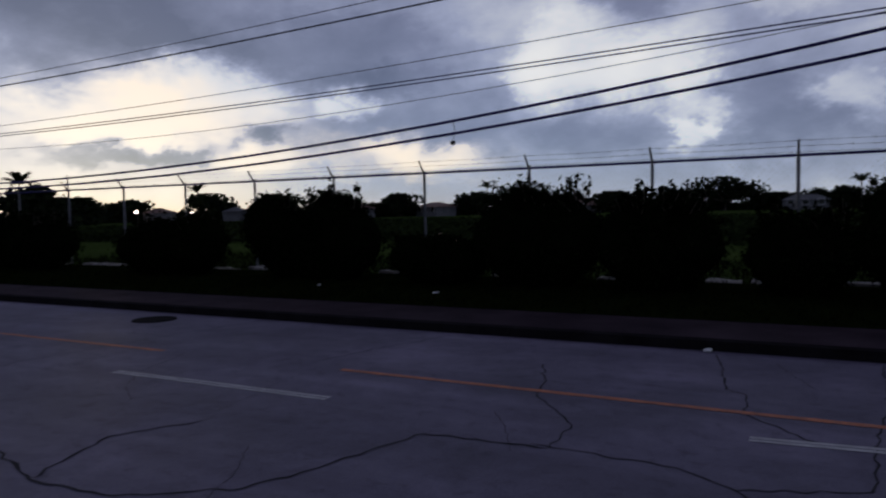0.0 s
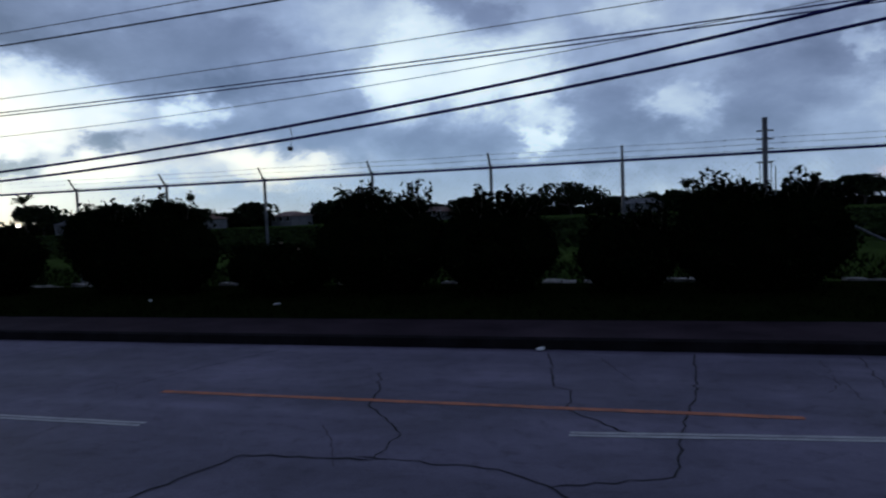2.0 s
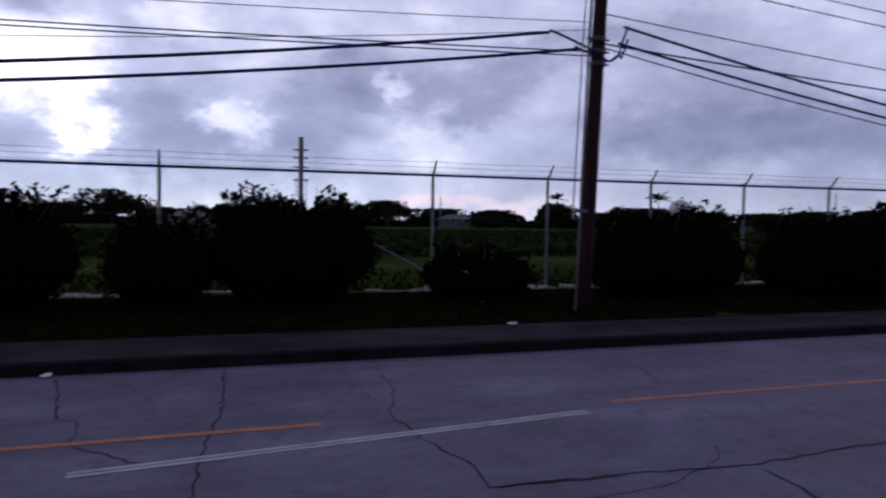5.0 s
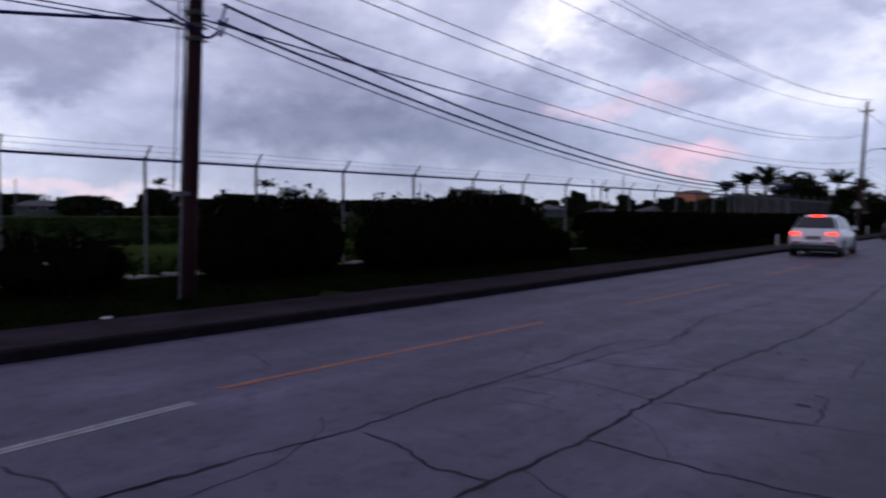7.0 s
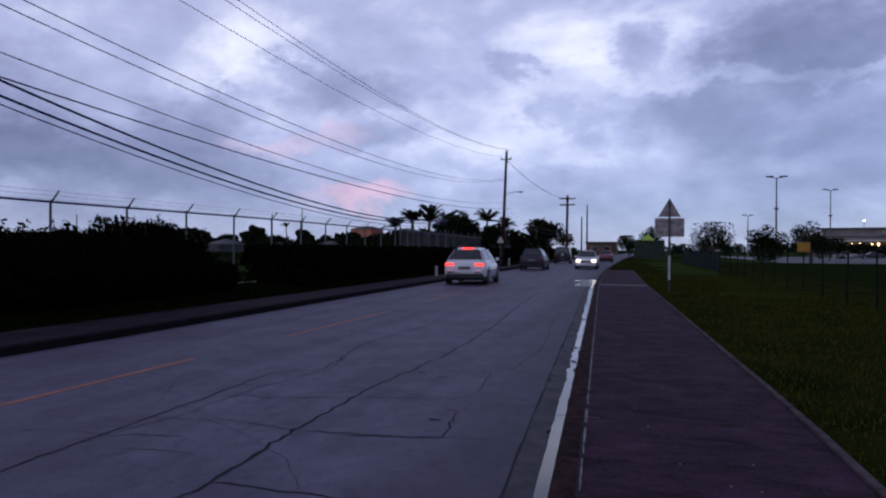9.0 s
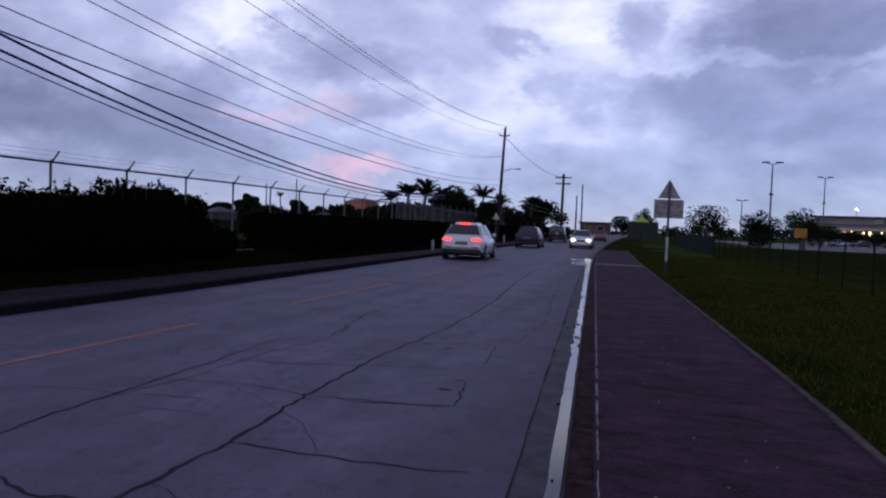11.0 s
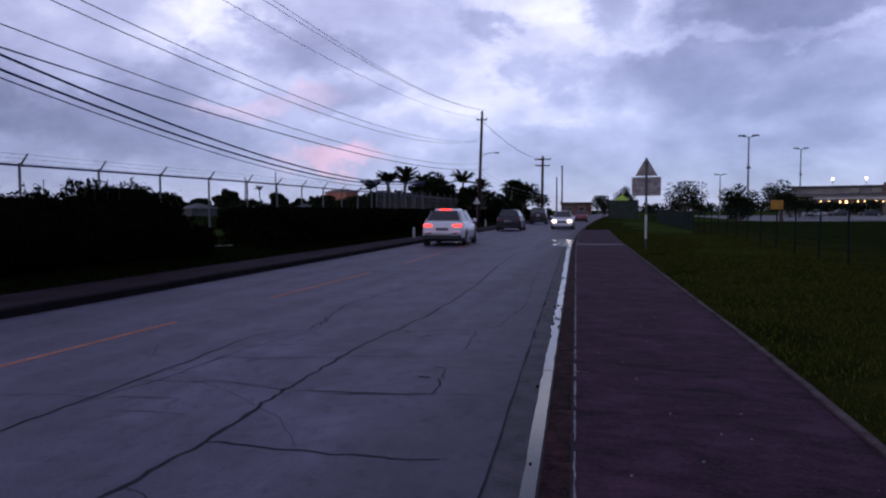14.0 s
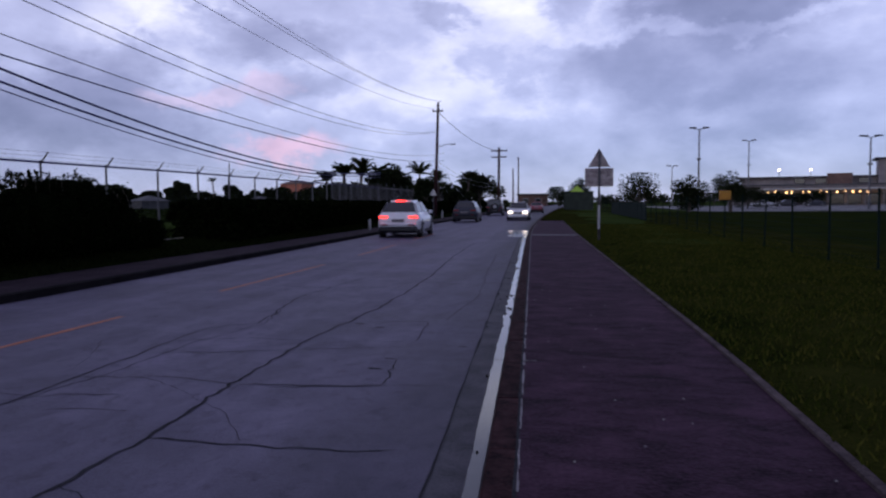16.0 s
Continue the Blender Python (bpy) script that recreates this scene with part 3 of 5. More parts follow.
# pale worn slab across the footpath
ribbon("worn_slab", [(near_kerb(28.5) + 0.2 + 0.15 * k, 28.6 + 0.1 * noise.noise((k, 2, 2))) for k in range(13)], 0.7, 0.156, M_SEAL, pavement, 0.05)
for k in range(42):
    y = 2.5 + 14 * random.random() ** 1.5
    bm = bmesh.new()
    bmesh.ops.create_icosphere(bm, subdivisions=1, radius=random.uniform(0.003, 0.009))
    ob = part("grit", bm, M_JOINT, pavement)
    ob.location = (random.uniform(near_kerb(y) + 0.25, walk_edge(y) - 0.15), y, 0.153)

# yellow and white dashes
for y0, y1 in [(-14.0, -8.06), (-5.28, 0.64), (3.33, 8.63), (11.3, 16.4), (19.4, 24.4), (27.6, 32.6)]:
    n = int((y1 - y0) / 0.25)
    ribbon("yellow_dash", [(-5.56 - 0.03 * max(k / n * (y1 - y0) + y0 - 17, 0), y0 + (y1 - y0) * k / n) for k in range(n + 1)], 0.085, 0.004, M_YELLOW, road, 0.006)
for (x0, y0), (x1, y1) in [((-4.5, -7.6), (-4.53, -4.68)), ((-4.865, -1.10), (-5.31, 2.93))]:
    for off in (-0.035, 0.035):
        ribbon("white_dash", [(x0 + (x1 - x0) * k / 16 + off, y0 + (y1 - y0) * k / 16) for k in range(17)], 0.048, 0.004, M_WHITELINE, road, 0.005)


def crack(nodes, width=0.022, wander=0.05):
    """A jagged open crack through the given corners."""
    pts = []
    for (x0, y0), (x1, y1) in zip(nodes, nodes[1:]):
        n = max(2, int(math.hypot(x1 - x0, y1 - y0) / 0.09))
        for k in range(n):
            s = k / n
            q = 4 * s * (1 - s) if n > 3 else 0
            dx = wander * noise.noise((x0 + (x1 - x0) * s * 9, y0 * 3 + s * 7, 1)) * min(1, 2 * q + 0.3)
            dy = wander * noise.noise((x0 * 5 + s * 7, (y0 + (y1 - y0) * s) * 9, 4)) * min(1, 2 * q + 0.3)
            pts.append((x0 + (x1 - x0) * s + dx, y0 + (y1 - y0) * s + dy))
    pts.append(nodes[-1])
    w = [0.85 * width * (0.45 + 0.9 * abs(noise.noise((p[0] * 4, p[1] * 4, 9))) + 0.3) for p in pts]
    w[0] = w[-1] = 0.004
    ribbon("crack", pts, w, 0.0035, M_CRACK, road, width * 0.15)


crack([(-2.42, 1.6), (-2.42, 3.2), (-2.39, 4.28), (-2.48, 5.4), (-2.5, 6.0), (-2.55, 7.4), (-2.4, 10.2), (-2.5, 14), (-2.9, 19), (-3.2, 26)], 0.035)
crack([(-2.39, 4.26), (-1.7, 4.25), (-1.03, 4.24), (-0.8, 4.3)], 0.026)
crack([(-3.9, 1.4), (-3.87, 2.46), (-3.77, 3.33), (-3.88, 4.3), (-3.9, 5.05), (-4.0, 8.0), (-3.55, 8.4), (-3.95, 10.7), (-3.8, 13.5)], 0.024)
crack([(-3.75, 3.32), (-3.33, 3.32), (-2.87, 3.15), (-2.42, 3.2)], 0.028)
crack([(-2.5, 5.6), (-1.8, 5.66), (-1.27, 5.74), (-1.38, 6.71)], 0.018)
crack([(-2.5, 8.6), (-1.49, 8.8), (-1.4, 7.6)], 0.016)
crack([(-3.9, 5.6), (-3.1, 5.75), (-2.5, 5.6)], 0.014)
crack([(-3.98, 7.2), (-3.2, 7.5), (-2.55, 7.4)], 0.014)
crack([(-8.0, -0.05), (-6.97, -0.09), (-6.18, -0.13), (-5.49, -0.23), (-4.11, -0.36), (-3.8, -1.1)], 0.022)
crack([(-6.66, -3.35), (-6.05, -3.11), (-5.4, -2.95), (-4.66, -2.38), (-4.06, -2.37)], 0.02)
crack([(-4.11, -2.52), (-4.04, -1.47), (-3.84, -1.12), (-3.2, -0.6), (-2.6, -0.2)], 0.022)
crack([(-4.9, 1.32), (-4.29, 1.47), (-3.9, 1.42), (-3.84, 2.38)], 0.02)
crack([(-8.0, 1.6), (-6.6, 1.5), (-5.7, 1.25), (-4.9, 1.32)], 0.015)
crack([(-2.0, -6.6), (-2.32, -6.04), (-2.06, -5.28), (-2.12, -4.51), (-2.56, -3.86), (-3.04, -3.65), (-3.99, -3.36), (-4.06, -2.37)], 0.03)
crack([(-2.06, -5.28), (-2.9, -5.6), (-3.6, -5.2)], 0.03)
crack([(-5.81, -5.81), (-6.83, -5.53), (-7.9, -5.1)], 0.016)
crack([(-3.91, 6.57), (-3.11, 6.75), (-2.39, 7.00), (-1.48, 7.23)], 0.014)
crack([(-3.84, 5.05), (-3.71, 5.79), (-3.72, 7.12), (-3.46, 8.35), (-3.71, 9.55)], 0.016)
crack([(-4.04, 4.82), (-3.68, 5.10), (-3.18, 5.16)], 0.013)
crack([(-2.18, 5.56), (-1.72, 5.63), (-0.91, 5.81)], 0.013)
crack([(-3.48, 4.72), (-3.19, 4.79), (-2.88, 4.78)], 0.013)
crack([(-4.67, 4.93), (-4.29, 5.05), (-3.81, 5.05)], 0.014)
crack([(-3.83, 6.73), (-3.25, 6.72), (-2.78, 6.91)], 0.013)
# fine crazing across the slabs
gc = random.Random(77)
for k in range(34):
    x, y = gc.uniform(-7.6, -0.9), gc.uniform(-9, 22)
    across = gc.random() < 0.6
    way = gc.choice([0.0, math.pi]) + gc.uniform(-0.35, 0.35) + (0.0 if across else math.pi / 2)
    nodes = [(x, y)]
    for j in range(gc.randint(2, 5)):
        way += gc.uniform(-0.5, 0.5)
        x, y = x + gc.uniform(0.3, 0.8) * math.cos(way), y + gc.uniform(0.3, 0.8) * math.sin(way)
        nodes.append((min(max(x, -7.9), -0.6), y))
    crack(nodes, gc.uniform(0.005, 0.010), 0.04)
crack([(-7.9, -1.7), (-7.39, -1.59), (-6.29, -1.41), (-6.15, -1.23), (-5.5, -1.18), (-4.9, -0.6)], 0.022)
crack([(-8.0, 4.4), (-6.9, 4.5), (-6.0, 4.2)], 0.014)
crack([(-8.0, -8.6), (-6.5, -8.9), (-4.4, -9.2), (-2.4, -8.8)], 0.018)
crack([(-7.9, 12.0), (-5.9, 12.3), (-4.0, 12.0), (-2.5, 12.2)], 0.014)
crack([(-1.3, 8.9), (-1.2, 11.5), (-1.5, 15), (-1.8, 20)], 0.012)
# pale scuff across the kerb joint and shallow pits in the road
ribbon("scuff", [(-0.153 + 0.020 * k, 6.125) for k in range(6)], 0.02, 0.157, M_JOINT, pavement, 0.006)
for x, y, size in ((-1.48, 6.29, 0.07), (-1.45, 6.70, 0.05), (-1.98, 8.32, 0.06), (-2.29, 8.53, 0.05), (-0.85, 7.34, 0.05), (-1.84, 12.76, 0.08)):
    ribbon("pit", [(x - size + size * k / 3, y + 0.02 * noise.noise((k, x, 3))) for k in range(7)], [size * q for q in (0.1, 0.5, 0.8, 0.7, 0.9, 0.5, 0.1)], 0.0042, M_CRACK, road, 0.01)
# manhole cover
bm = bmesh.new()
bmesh.ops.create_cone(bm, cap_ends=True, segments=28, radius1=0.36, radius2=0.35, depth=0.02)
lid = part("manhole_cover", bm, M_TAR)
lid.location = (-7.4, -10.42, 0.004)
tagged(lid, "round dark iron manhole cover in the road", "manhole cover")

# ---- fence along the field ----
fence = thing("boundary_fence", (-12.62, 0, 0.36), "galvanised chain-link fence topped with barbed wire", "fence")


def at_fence(ob, x, y, z, rz=0.0):
    ob.matrix_parent_inverse = fence.matrix_world.inverted()
    ob.matrix_world = pose(x, y, z, 0, 0, rz)


FENCE_Y = [-0.98 + 2.39 * k for k in range(-13, 22)]
bm = tube([(0, 0, -0.2), (0, 0, 2.17)], 0.03)
tube([(0, 0, 2.14), (0.07, 0, 2.2), (0.23, 0, 2.4)], [0.028, 0.022, 0.018], 6, bm)
bmesh.ops.create_uvsphere(bm, u_segments=8, v_segments=4, radius=0.036, matrix=Matrix.Translation((0, 0, 2.17)))
post_me = bpy.data.meshes.new("fence_post")
bm.to_mesh(post_me)
bm.free()
post_me.materials.append(M_GALV)
# chain link of one bay
cv, cf = [], []
for dirn in (1, -1):
    for k in range(-18, 22):
        a = k * 0.115
        y0, z0, y1, z1 = a, 0.05, a + 2.0 * 1.0, 2.05
        if y0 < 0:
            z0, y0 = z0 - y0, 0.0
        if y1 > 2.39:
            z1, y1 = z1 - (y1 - 2.39), 2.39
        if z1 <= z0 or y0 >= 2.39:
            continue
        if dirn < 0:
            y0, y1 = 2.39 - y0, 2.39 - y1
        o = len(cv)
        w = 0.0006
        cv += [(0.004 * dirn, y0, z0 - w), (0.004 * dirn, y0, z0 + w), (0.004 * dirn, y1, z1 + w), (0.004 * dirn, y1, z1 - w)]
        cf.append((o, o + 1, o + 2, o + 3))
link_me = bpy.data.meshes.new("chain_link")
link_me.from_pydata(cv, [], cf)
link_me.materials.append(M_RUSTSTEEL)
for i, y in enumerate(FENCE_Y):
    corner = abs(y - 1.41) < 0.1
    if not corner:
        ob = new("fence_post", post_me)
        ob.parent = fence
        at_fence(ob, fence_line(y), y, 0.36 + 0.01 * noise.noise((y, 0, 0)), random.uniform(-3, 3))
    if i + 1 < len(FENCE_Y):
        ob = new("chain_link", link_me)
        ob.parent = fence
        at_fence(ob, fence_line(y), y, 0.36)
# corner post with stubs for the wires
bm = tube([(0, 0, -0.2), (0, 0, 2.72)], 0.042, 10)
for z in (1.98, 2.2, 2.36, 2.5):
    tube([(0, -0.13, z), (0, 0.13, z)], 0.014, 6, bm)
for dy in (-0.085, 0.085):
    tube([(0.02, dy, 1.0), (0.02, dy, 2.0)], 0.008, 5, bm)
at_fence(part("corner_post", bm, M_GALV, fence), -12.45, 1.33, 0.36)
at_fence(part("brace", tube([(0, 0, 0), (0, -1.75, 0.95)], 0.022), M_GALV, fence), -12.5, 3.78, 0.62)
rail = [(fence_line(y), y, 2.512) for y in np.arange(-32, 50, 2.39)]
part("top_rail", tube(rail, 0.028, 6), M_CABLE, fence).matrix_parent_inverse = fence.matrix_world.inverted()
for dx, dz in ((0.09, 2.56), (0.16, 2.65), (0.22, 2.74)):
    bm = tube([(fence_line(y) + dx, y, dz - 0.012 * (k % 2)) for k, y in enumerate(np.arange(-32.0, 50, 1.195))], 0.003, 4)
    for y in np.arange(-20, 30, 0.3):
        tube([(fence_line(y) + dx - 0.012, y, dz - 0.02), (fence_line(y) + dx + 0.012, y + 0.01, dz + 0.014)], 0.003, 3, bm)
    part("barbed_wire", bm, M_RUSTSTEEL, fence).matrix_parent_inverse = fence.matrix_world.inverted()
# pale broken footing under the fence
y = -26.0
while y < 34:
    n = random.uniform(0.3, 1.25)
    bm = box(-0.16, 0.17, 0, n, 0, 0.05 + 0.05 * random.random(), 0.02)
    bmesh.ops.subdivide_edges(bm, edges=[e for e in bm.edges if e.calc_length() > 0.3], cuts=4)
    for v in bm.verts:
        v.co += 0.05 * Vector((noise.noise(v.co * 4 + Vector((y, 0, 0))), 0, noise.noise(v.co * 5 + Vector((0, y, 0)))))
    ob = part("footing_slab", bm, M_STONE)
    ob.location = (fence_line(y) + 0.26 + random.uniform(-0.05, 0.05), y, 0.33)
    tagged(ob, "pale broken concrete footing under the fence", "footing", "fence footings")
    y += n + random.choice([0.05, 0.15, 0.4, 0.9])

# ---- bushes and hedge ----


def taper(z, h, foot):
    """How far a bush draws in towards its foot."""
    return min(1.0, foot + 1.05 * max(z, 0.0) / h)


def bush(y0, y1, top, x=-11.3, seed=0, twigs=14, flowers=0, group="bushes along the fence", depth=0.95):
    """A rounded leafy bush: dark inner mass, leaf shell and stray twigs."""
    g = np.random.default_rng(seed)
    cy, ry, base = (y0 + y1) / 2, (y1 - y0) / 2, 0.22
    root = thing("bush", (x, cy, base), "dark green leafy bush on the grass verge" if not flowers else "low dark bush with pale pink flowers", "bush", group)
    h = top - base
    foot = 0.56 if y1 < 6 else 0.78
    lumps = [(g.uniform(-0.35, 0.35) * depth, g.uniform(-0.62, 0.62) * ry, h * g.uniform(0.35, 0.72), g.uniform(0.3, 0.5)) for _ in range(max(5, int(5 * ry)))]
    lumps += [(0, s * ry * 0.5, h * 0.42, 0.62) for s in (-1, 0, 1)]
    bm = bmesh.new()
    for lx, ly, lz, r in lumps:
        m = Matrix.Translation((lx * 0.8, ly, min(lz, h * 0.62))) @ Matrix.Diagonal((depth * 0.62 * (r + 0.4), min(ry, 1.1) * 0.62 * (r + 0.4), h * 0.44 * (r + 0.35), 1))
        bmesh.ops.create_icosphere(bm, subdivisions=3, radius=1.0, matrix=m)
    for v in bm.verts:
        v.co += v.co.normalized() * 0.09 * noise.noise(v.co * 3.5 + Vector((seed, 0, 0)))
        v.co.z = max(v.co.z, -0.02)
        v.co.x *= taper(v.co.z, h, foot)
        v.co.y *= taper(v.co.z, h, foot) if ry < 1.6 else 0.5 + 0.5 * taper(v.co.z, h, foot)
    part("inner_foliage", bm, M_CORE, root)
    cent = []
    n = int(5200 * (0.5 + ry) * (0.6 + h / 3))
    for _ in range(n):
        lx, ly, lz, r = lumps[g.integers(len(lumps))]
        d = g.normal(size=3)
        d /= np.linalg.norm(d)
        s = g.uniform(0.82, 1.12) + max(0.0, g.normal() * 0.09)
        p = np.array([lx * 0.8 + d[0] * depth * 0.66 * (r + 0.4) * s, ly + d[1] * min(ry, 1.1) * 0.66 * (r + 0.4) * s, min(lz, h * 0.62) + d[2] * h * 0.48 * (r + 0.35) * s])
        if p[2] > 0.0:
            p[2] = min(p[2], h * (0.97 + 0.06 * g.random()))
            p[0] *= taper(p[2], h, foot)
            p[1] *= taper(p[2], h, foot) if ry < 1.6 else 0.5 + 0.5 * taper(p[2], h, foot)
            cent.append(p)
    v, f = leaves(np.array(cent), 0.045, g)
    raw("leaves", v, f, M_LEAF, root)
    tw = []
    for _ in range(twigs):
        bm = bmesh.new()
        p0 = Vector((g.uniform(-0.4, 0.4) * depth, g.uniform(-0.75, 0.75) * ry, h * g.uniform(0.72, 0.85)))
        p1 = p0 + Vector((g.uniform(-0.15, 0.15), g.uniform(-0.2, 0.2), g.uniform(0.14, 0.5) * min(1, h / 1.6)))
        tube([p0, (p0 + p1) / 2 + Vector((0.02, 0.02, 0)), p1], [0.01, 0.007, 0.004], 4, bm)
        for k in range(26):
            s = g.uniform(0.1, 1.05)
            tw.append(np.array(p0.lerp(p1, s)) + g.normal(size=3) * 0.05)
        part("twig", bm, M_BARK, root)
    v, f = leaves(np.array(tw), 0.06, g, 1.9)
    raw("twig_leaves", v, f, M_LEAF, root)
    if flowers:
        for i in g.integers(0, len(cent), flowers):
            v, f = leaves(cent[i] * 1.03 + g.normal(size=(4, 3)) * 0.012, 0.05, g, 1.1)
            raw("flower", v, f, M_FLOWER, root)
    return root


BUSHES = [(-30.0, -23.6, 1.9), (-23.5, -17.4, 1.85), (-16.2, -12.7, 1.68), (-11.9, -8.3, 2.13), (-7.9, -6.25, 1.25), (-6.2, -4.0, 2.14), (-3.95, -2.1, 1.93),
          (-1.6, -0.2, 1.64), (-0.25, 2.35, 1.98), (3.4, 5.05, 1.17), (6.25, 9.9, 1.86), (10.0, 13.4, 1.82), (12.7, 15.3, 2.12), (14.9, 16.9, 1.74), (16.2, 18.2, 1.08)]
for i, (a, b, top) in enumerate(BUSHES):
    low = top < 1.4
    bush(a, b, top, -11.3 if i < 11 else -11.0, 20 + i, 46 if 1.9 < top < 2.1 and b < 3 else (8 if low else 26), 14 if low and b < 8 else 0, depth=0.95 if i < 11 else 1.2 if i < 13 else 0.85 if i < 14 else 0.55)


def hedge():
    """A long clipped hedge from the gap on to the far end of the road."""
    g = np.random.default_rng(5)
    root = thing("hedge", (-11.4, 21.4, 0.2), "long dark clipped hedge along the footpath", "hedge")
    ys = np.concatenate([np.arange(0, 40, 0.7), np.arange(40, 112, 2.0)])
    line = lambda y: -0.05 * max(y + 9.6 - 4, 0.0) * 0.75
    prof = [(1.05, 0.0), (1.15, 0.55), (1.0, 1.06), (0.7, 1.22), (-0.5, 1.26), (-0.9, 1.05), (-1.0, 0.5), (-0.9, 0.0)]
    v, f = [], []
    for i, y in enumerate(ys):
        e = 0.5 if i in (0, len(ys) - 1) else 1.0
        for k, (x, z) in enumerate(prof):
            w = 0.1 * noise.noise((k * 1.3, y * 0.55, 0)) + 0.06 * noise.noise((k * 2.0, y * 1.7, 3))
            v.append((line(y) + x * e + w, y, (z + w * (z > 0.1)) * (0.6 + 0.4 * e)))
    for i in range(len(ys) - 1):
        for k in range(7):
            o = i * 8 + k
            f.append((o, o + 1, o + 9, o + 8))
    f += [tuple(range(8)), tuple(range(len(v) - 1, len(v) - 9, -1))]
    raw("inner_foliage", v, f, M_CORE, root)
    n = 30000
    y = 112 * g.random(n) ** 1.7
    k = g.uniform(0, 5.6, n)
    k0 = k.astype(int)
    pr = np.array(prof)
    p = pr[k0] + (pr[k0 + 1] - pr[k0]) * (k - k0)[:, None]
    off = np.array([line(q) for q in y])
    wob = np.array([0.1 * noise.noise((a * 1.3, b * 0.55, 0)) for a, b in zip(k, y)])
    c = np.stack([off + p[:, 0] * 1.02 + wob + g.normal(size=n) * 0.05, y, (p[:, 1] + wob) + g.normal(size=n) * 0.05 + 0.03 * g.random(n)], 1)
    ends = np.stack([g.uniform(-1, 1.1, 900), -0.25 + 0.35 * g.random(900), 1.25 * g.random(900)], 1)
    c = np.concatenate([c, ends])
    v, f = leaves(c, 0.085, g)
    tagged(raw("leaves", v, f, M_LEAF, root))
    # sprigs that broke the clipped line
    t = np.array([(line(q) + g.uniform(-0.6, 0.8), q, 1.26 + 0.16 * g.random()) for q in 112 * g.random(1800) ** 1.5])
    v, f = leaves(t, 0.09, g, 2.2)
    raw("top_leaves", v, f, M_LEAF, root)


hedge()

# ---- utility poles and their lines ----


def utility_pole(x, y, z0, top, lean_x, lean_y, arms, label, r0=0.125, r1=0.09):
    p = thing("utility_pole", (x, y, z0), label, "utility pole", "utility poles along the road")
    h = top - z0
    n = 9
    part("shaft", tube([(lean_x * k / n, lean_y * k / n, h * k / n - 0.3 * (k == 0)) for k in range(n + 1)], [r0 + (r1 - r0) * k / n for k in range(n + 1)], 12), M_POLE, p, smooth=True)
    for z, half, along in arms:
        s = (z - z0) / h
        cx, cy = lean_x * s, lean_y * s
        part("crossarm", box(cx - half, cx + half, cy - 0.05 - r1, cy + 0.05 - r1, z - z0 - 0.5 * r1, z - z0 + 0.5 * r1, 0.012), M_POLE, p)
        for u in (-half * 0.92, half * 0.92) if half < 1 else (-half * 0.95, -half * 0.45, half * 0.45, half * 0.95):
            bm = tube([(cx + u, cy - r1, z - z0 + 0.04), (cx + u, cy - r1, z - z0 + 0.10), (cx + u, cy - r1, z - z0 + 0.2)], [0.02, 0.055, 0.035], 8)
            part("insulator", bm, M_GALV, p)
    return p


pole_a = utility_pole(-10.2, 5.64, 0.2, 9.6, 0.0, 0.42, [(8.2, 0.5, 0), (9.2, 0.5, 0)], "leaning brown wooden utility pole with cable clamps")
part("conduit", tube([(0.1, -0.19, 0.0), (0.1, -0.13, 1.6), (0.1, -0.02, 4.6), (0.06, 0.1, 6.5)], 0.022, 8), M_RUSTSTEEL, pole_a)
part("ground_wire", tube([(0.1, -0.27, 1.55), (0.1, -0.13, 4.6), (0.1, 0.05, 7.5)], 0.011, 6), M_WIRE, pole_a)
part("conduit_bracket", box(0.06, 0.12, -0.24, 0.0, 1.62, 1.68, 0.008), M_GALV, pole_a)
bm = bmesh.new()
for z in (4.05, 4.25, 4.45):
    tube([(0, -0.02, z), (0, 0.40, z)], 0.014, 6, bm)
    bmesh.ops.create_cone(bm, cap_ends=True, segments=12, radius1=0.13, radius2=0.13, depth=0.07, matrix=Matrix.Translation((0, 0.19, z)))
part("cable_clamp", bm, M_BLACK, pole_a)
pole_b = utility_pole(-11.45, 61.3, 0.2, 10.05, 0.35, 0.0, [(9.3, 0.45, 0)], "tall wooden utility pole carrying a street lamp", 0.16, 0.1)
part("lamp_arm", tube([(0.25, 0, 6.0), (0.9, 0, 6.25), (1.5, -0.05, 6.28)], 0.03, 6), M_GALV, pole_b)
part("lamp_head", box(1.4, 1.85, -0.16, 0.06, 6.2, 6.3, 0.03), M_GALV, pole_b, "grey street lamp head")
utility_pole(-10.3, 105.0, 0.1, 9.4, 0.1, 0.0, [(8.9, 1.15, 0), (8.0, 1.05, 0)], "distant wooden utility pole with double crossarms", 0.21, 0.17)
utility_pole(-9.2, 130.0, 0.1, 9.5, 0.0, 0.0, [], "distant bare wooden pole", 0.15, 0.11)
utility_pole(-10.0, 128.0, 0.1, 7.4, 0.0, 0.0, [], "distant bare wooden pole", 0.15, 0.11)
utility_pole(-10.2, -44.0, 0.2, 9.6, 0.0, 0.0, [(8.2, 0.5, 0), (9.2, 0.5, 0)], "brown wooden utility pole")
lines = thing("overhead_lines", (-10.2, 5.7, 4.4), "sagging black overhead cables between the poles", "overhead cable")


def wire(a, b, c, y0, y1, x0, x1, r, material, name="cable", n=34):
    """A sagging line: height a*y*y + b*y + c between two poles."""
    pts = [(x0 + (x1 - x0) * k / n, y0 + (y1 - y0) * k / n, 0) for k in range(n + 1)]
    pts = [(x, y, a * y * y + b * y + c) for x, y, _ in pts]
    ob = part(name, tube(pts, r, 6), material, lines)
    ob.matrix_parent_inverse = lines.matrix_world.inverted()
    return ob


